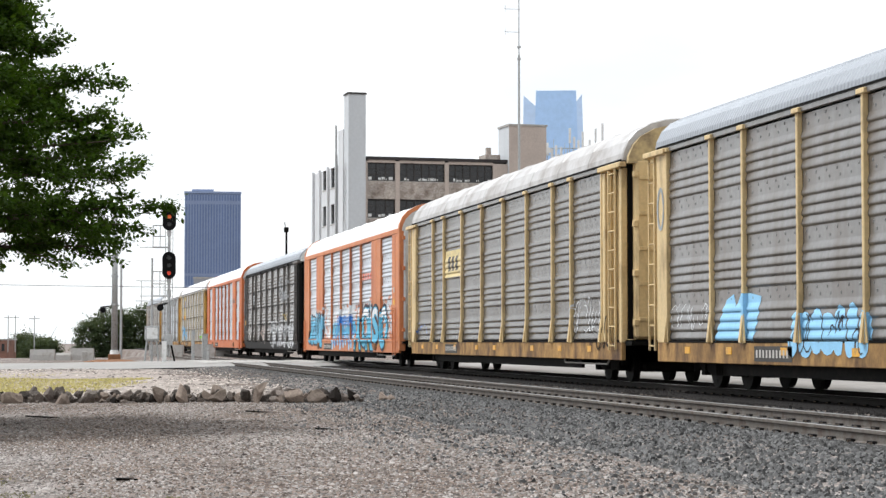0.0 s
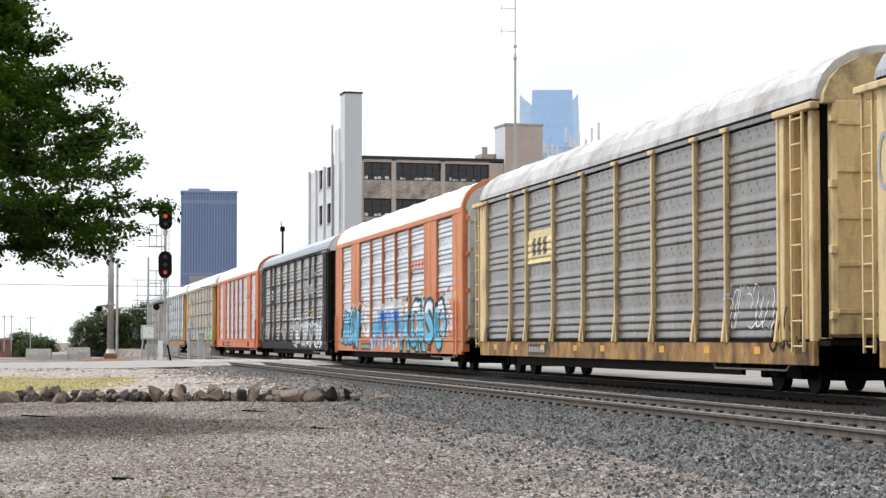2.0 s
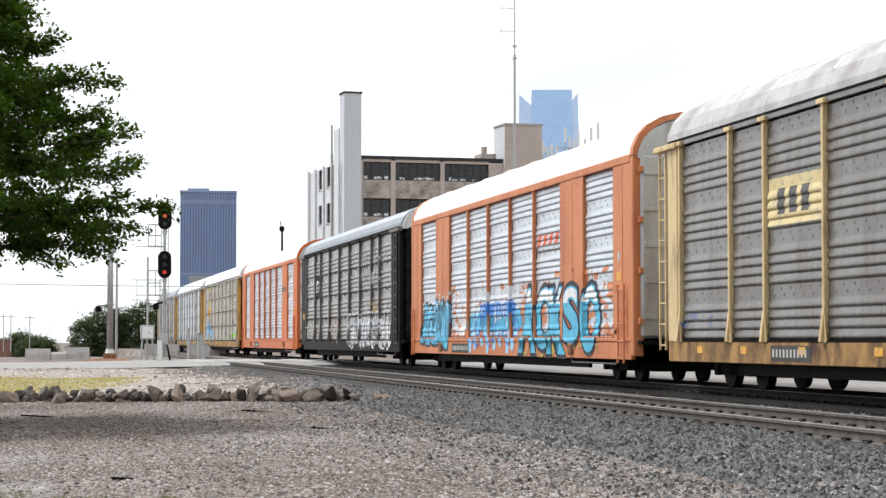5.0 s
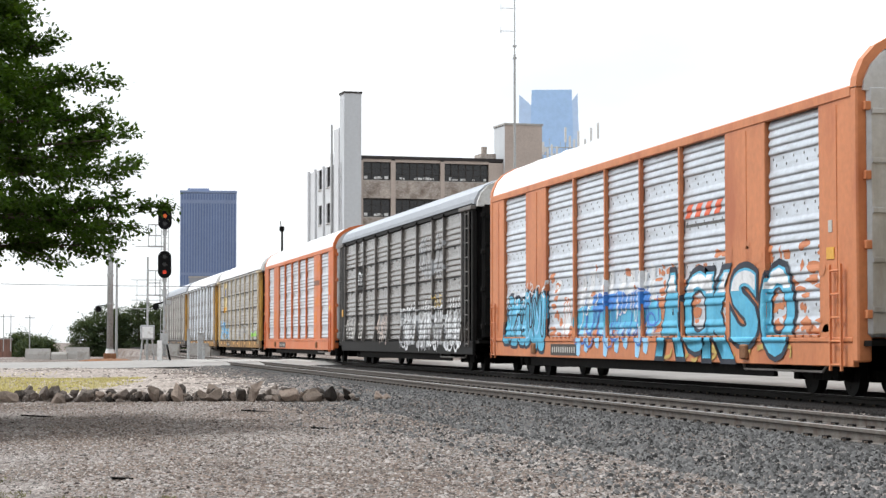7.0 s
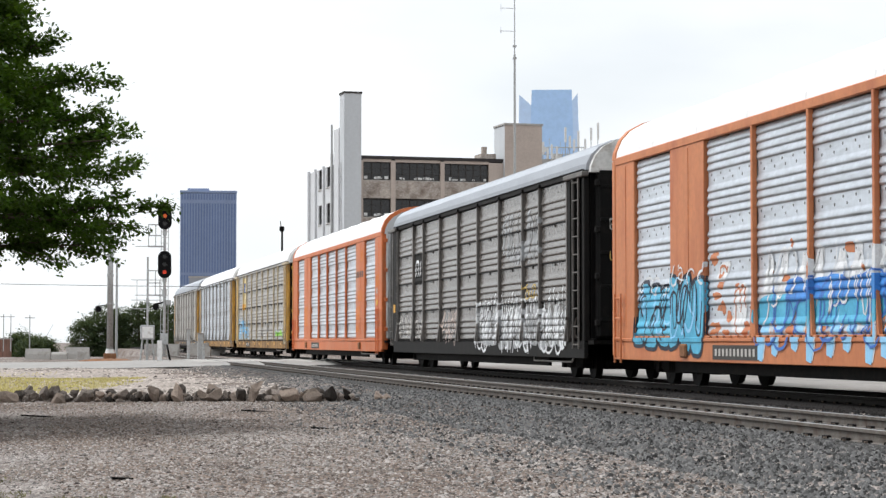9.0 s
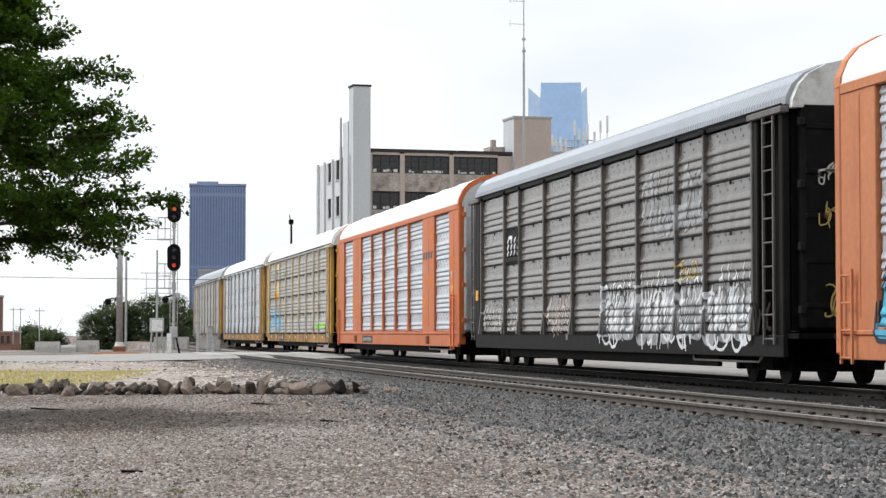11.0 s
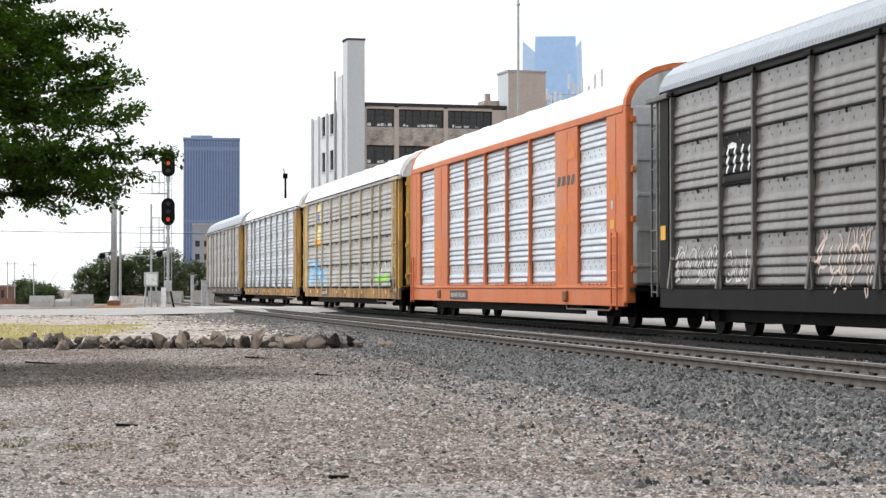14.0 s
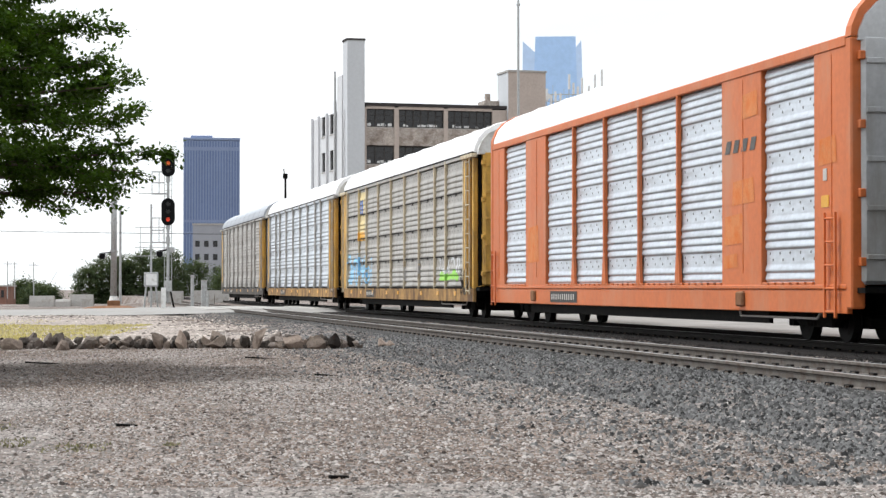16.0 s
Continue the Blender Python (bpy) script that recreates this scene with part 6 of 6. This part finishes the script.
def build_factory():
    o = ahead(-10.7, 213)
    b = empty("factory", Matrix.Translation(o) @ pose(0, 0, 0, 0, 0, 4.6), "derelict factory with white side wall, tan brick front and tall stack", "building")
    H = 20.5
    part("core", boxes((0.4, 21.0, 0.6, 16.0, -0.5, H - 0.5)), roof_dark_m, b, "dark interior of the derelict floors")
    # front: piers and spandrels
    for x0, x1 in ((1.9, 2.3), (5.35, 5.85), (10.85, 11.3), (16.3, 17.95)):
        part("pier", boxes((x0, x1, -0.06, 0.6, -0.5, H - 0.35)), tan_m, b)
    rows = [18.1 - 3.95 * k for k in range(5)]
    bays = ((2.3, 5.35), (5.85, 10.85), (11.3, 16.3))
    for k, z in enumerate(rows):
        for q, (x0, x1) in enumerate(bays):
            part("spandrel", boxes((x0, x1, 0.0, 0.6, z - 2.0, z - 0.12)), brick_m, b, "stained tan brick spandrel")
            if z > 5:
                win(b, Matrix.Translation((x0, 0.1, z)), x1 - x0, 1.85, (3, 6, 6)[q], 3, (5, 9, 8)[q])
    for x0, x1 in bays:
        part("lintel", boxes((x0, x1, -0.02, 0.6, H - 0.52, H - 0.2)), tan_m, b)
    part("parapet", boxes((1.9, 17.95, -0.12, 0.5, H - 0.22, H + 0.12), (1.9, 17.95, 0.5, 15, H - 0.3, H - 0.1)), roof_dark_m, b, "black tarred parapet")
    # white side wall, with windows in it
    wall_rows = [17.7 - 3.95 * k for k in range(4)]
    cols = ((5.2, 7.4), (9.4, 11.4))
    zs = [-0.5]
    for z in reversed(wall_rows):
        zs += [z, z + 2.15]
    zs.append(H - 0.6)
    ys = [0.0, 5.2, 7.4, 9.4, 11.4, 16.4]
    bm = bmesh.new()
    for i in range(len(ys) - 1):
        for j in range(len(zs) - 1):
            if i in (1, 3) and j % 2 == 1:
                continue
            box(bm, 0, 0.4, ys[i], ys[i + 1], zs[j], zs[j + 1])
    bmesh.ops.remove_doubles(bm, verts=bm.verts[:], dist=0.001)
    part("side_wall", bm, whitewall_m, b, "white painted side wall")
    for z in wall_rows:
        for y0, y1 in cols:
            win(b, Matrix.Translation((0.02, y1, z)) @ pose(0, 0, 0, 0, 0, -90), y1 - y0, 2.15, 2, 3)
    for y in (4.3, 8.4, 12.5, 15.9):
        part("pilaster", boxes((-0.25, 0.0, y - 0.25, y + 0.25, -0.5, H + (0.6 if y < 5 else -0.4)), bevel=0.02), whitewall_m, b)
    part("downpipe", rod(bmesh.new(), (-0.3, 3.6, 0), (-0.3, 3.6, 24.2), 0.12, seg=8), mast_m, b)
    part("stair_block", boxes((-0.1, 2.1, 1.2, 3.4, H - 1, 23.6), bevel=0.03), whitewall_m, b)
    part("stair_wall", boxes((-0.12, 0.0, 1.2, 3.4, -0.5, H - 1)), whitewall_m, b)
    st = part("smokestack", boxes((0.0, 1.88, -0.9, 1.15, -0.5, 27.1)), greywall_m, b, "tall pale grey rectangular stack")
    part("cap", boxes((-0.08, 1.96, -0.98, 1.23, 27.1, 27.3)), frame_m, st)
    # tan penthouse
    ph = part("penthouse", boxes((17.95, 22.2, -0.6, 3.2, -0.5, 24.3)), tan_m, b, "plain tan brick lift tower")
    # Thin paler sheet: the sunlit look of this side is in its colour.
    part("side_face", boxes((17.93, 17.95, -0.55, 3.15, -0.5, 24.28)), greywall_m, ph, "side of the tower made paler, its sunlit look put into the colour")
    part("coping", boxes((17.85, 22.3, -0.7, 3.3, 24.3, 24.5)), concrete_m, ph)
    w = win(b, Matrix.Translation((19.7, -0.84, 18.3)), 0.95, 0.95, 2, 2)
    part("roof_chimney", boxes((15.9, 16.4, 1.0, 1.5, H, 22.0)), brick_m, b)
    part("roof_curb", boxes((15.6, 17.3, 0.6, 3.0, H, 21.2)), brick_m, b)


build_factory()


def build_antennas():
    o = ahead(11.3, 232)
    b = empty("antenna_building", Matrix.Translation(o) @ pose(0, 0, 0, 0, 0, -8), "low flat roof crowded with white cellular antennas", "building")
    part("wall", boxes((0, 7.0, 0, 6, -0.5, 21.4)), tan_m, b)
    part("parapet", boxes((-0.1, 7.1, -0.1, 0.2, 21.4, 21.9)), concrete_m, b)
    rg = random.Random(3)
    for x, h in ((0.3, 23.9), (0.8, 23.2), (1.3, 23.6), (1.9, 23.4), (2.9, 25.6), (3.4, 24.6), (3.9, 24.2), (4.4, 25.2), (5.2, 24.3), (5.9, 25.6), (6.7, 26.2)):
        a = part("antenna", rod(bmesh.new(), (x, 0.4, 20.9), (x, 0.4, h), 0.05, seg=6), mast_m, b)
        part("antenna_panel", boxes((x - 0.13, x + 0.13, 0.12, 0.3, h - rg.uniform(1.3, 2.0), h), bevel=0.03), gate_white_m, a)
    bm = bmesh.new()
    for z in (22.5, 23.3):
        rod(bm, (0, 0.5, z), (5.4, 0.5, z), 0.05, seg=6)
    for i in range(9):
        rod(bm, (i * 0.6, 0.5, 21.4), (i * 0.6 + 0.3, 0.5, 23.3), 0.03, seg=5)
    part("frame", bm, mast_m, b)
    for x, h in ((0.05, 23.4), (1.0, 24.4), (1.6, 22.9), (2.3, 24.0), (2.6, 23.3), (4.8, 23.6), (5.5, 23.2)):
        part("whip_aerial", rod(bmesh.new(), (x, 0.9, 21.4), (x + 0.1, 0.9, h), 0.035, 0.02, 5), mast_m, b)
    for x in (1.5, 3.6):
        part("equipment_cabinet", boxes((x, x + 1.1, 0.8, 1.6, 21.4, 22.6), bevel=0.04), gate_white_m, b)
    part("dish", rod(bmesh.new(), (0.3, 0.0, 23.0), (0.3, 0.2, 23.0), 0.4, 0.25, 14), gate_white_m, b)
    o = ahead(7.15, 200)
    b = empty("radio_mast", Matrix.Translation(o), "slim grey guyed radio mast with small crossbars", "mast")
    part("lower_tube", rod(bmesh.new(), (0, 0, -0.3), (0, 0, 29.5), 0.17, 0.11, 8), mast_m, b)
    part("upper_tube", rod(bmesh.new(), (0, 0, 29.5), (0, 0, 37), 0.06, 0.05, 6), mast_m, b)
    for z in (30.2, 29.0):
        part("clamp", boxes((-0.16, 0.16, -0.16, 0.16, z, z + 0.2)), mast_m, b)
    for z in (31.8, 34.1):
        part("crossbar", rod(bmesh.new(), (-1.5, 0, z), (0.1, 0, z), 0.03, seg=6), mast_m, b)
        part("dipole", rod(bmesh.new(), (-1.4, 0, z - 0.3), (-1.4, 0, z + 0.4), 0.02, seg=5), mast_m, b)
    o = ahead(-14.4, 180)
    b = empty("street_lamp", Matrix.Translation(o), "dark pole with a small lamp head", "lamp post")
    part("pole", rod(bmesh.new(), (0, 0, -0.3), (0, 0, 10.8), 0.12, 0.09, 8), dark_m, b)
    part("lamp_head", boxes((-0.22, 0.18, -0.2, 0.2, 10.7, 11.15), bevel=0.05), dark_m, b)
    part("stub", rod(bmesh.new(), (-0.1, 0, 11.1), (-0.16, 0, 11.6), 0.04, seg=6), dark_m, b)


build_antennas()


def build_towers():
    o = ahead(-183, 1400)
    b = empty("office_tower", Matrix.Translation(o) @ pose(0, 0, 0, 0, 0, -4.6), "dark blue glass office tower with vertical ribs", "office tower")
    part("curtain_wall", boxes((0, 39, 0, 39, -1, 103.5)), blueglass_m, b)
    for i in range(21):
        x = i * 38.2 / 20
        part("rib", boxes((x, x + 0.75, -0.7, 0.0, -1, 104)), bluerib_m, b)
    for z, h in ((96.5, 2.4), (46.5, 1.6), (38.5, 1.4)):
        part("floor_band", boxes((0, 39, -0.35, 0, z, z + h)), bluerib_m, b)
    part("crown", boxes((-0.3, 39.3, -0.9, 39.3, 104, 105.4)), bluerib_m, b)
    part("roof_plant", boxes((5, 20, 5, 30, 105.4, 107.3)), bluerib_m, b)
    o = ahead(79, 2080)
    b = empty("glass_skyscraper", Matrix.Translation(o) @ pose(0, 0, 0, 0, 0, -14.6), "pale blue glass skyscraper with slanted crown, distance haze in its colour", "skyscraper")
    def face_block(name, pts_low, pts_top, depth, m):
        """Four-sided tapering block: front quad (x, z) given by its low and top edges."""
        bm = bmesh.new()
        f = [(pts_low[0][0], 0, pts_low[0][1]), (pts_low[1][0], 0, pts_low[1][1]), (pts_top[1][0], 3, pts_top[1][1]), (pts_top[0][0], 3, pts_top[0][1])]
        va = [bm.verts.new(p) for p in f]
        vb = [bm.verts.new((p[0], p[1] + depth, p[2])) for p in f]
        bm.faces.new(va)
        bm.faces.new(vb[::-1])
        for i in range(4):
            bm.faces.new((va[(i + 1) % 4], va[i], vb[i], vb[(i + 1) % 4]))
        bmesh.ops.recalc_face_normals(bm, faces=bm.faces[:])
        return part(name, bm, m, b)
    face_block("centre_face", ((4, -1), (62, -1)), ((13, 261), (54.5, 261)), 40, paleglass_m)
    face_block("west_face", ((-3, -1), (10, -1)), ((0, 256), (13.5, 244)), 36, paleglass2_m)
    face_block("east_face", ((55, -1), (68, -1)), ((52, 246), (60.5, 257)), 36, paleglass2_m)
    for r, f, w, d, h, lab, mm in ((-63, 500, 11, 14, 16.5, "grey low-rise building below the tower", dimwall_m), (-60, 420, 8, 8, 4.2, "long low white wall building", whitewall_m), (-52, 520, 9, 10, 12.5, "small grey distant building", dimwall_m)):
        o = ahead(r, f)
        q = empty("low_building", Matrix.Translation(o) @ pose(0, 0, 0, 0, 0, -8), lab, "building", "distant buildings")
        part("wall", boxes((0, w, 0, d, -6, h)), mm, q)
        part("roof", boxes((-0.2, w + 0.2, -0.2, d + 0.2, h, h + 0.4)), concrete_m, q)
        n = max(2, int(w / 2.2))
        for i in range(n):
            for k in range(int(h / 3.4)):
                part("window", boxes((0.6 + i * w / n, 0.6 + i * w / n + 1.1, -0.06, 0.02, 1.2 + k * 3.3, 2.7 + k * 3.3)), window_m, q)


build_towers()


def build_brick_works():
    """Old red brick works beside the far trees, below the crest of the ground."""
    b = empty("brick_works", Matrix.Translation(ahead(-63.9, 280, -4.3)) @ pose(0, 0, 0, 0, 0, -8), "old red-brown brick works among far trees", "building", "distant buildings")
    red = mat("red_brown_brick", (0.24, 0.13, 0.1), 0.9, scale=0.4, var=0.3, dirt=(0.12, 0.08, 0.065), dirt_amount=0.3)
    part("wall", boxes((0, 2.6, 0, 9, -0.5, 5.4)), red, b)
    part("roof", boxes((-0.15, 2.75, -0.15, 9.1, 5.4, 5.6)), concrete_m, b)
    part("tower", boxes((-5, -0.01, 0.5, 9, -0.5, 10.4)), red, b)
    part("tower_roof", boxes((-5.2, 0.1, 0.3, 9.1, 10.4, 10.7)), concrete_m, b)
    for x in (0.35, 1.15, 1.95):
        part("window", boxes((x, x + 0.4, -0.05, 0.03, 3.9, 4.9)), window_m, b)


build_brick_works()

motions()
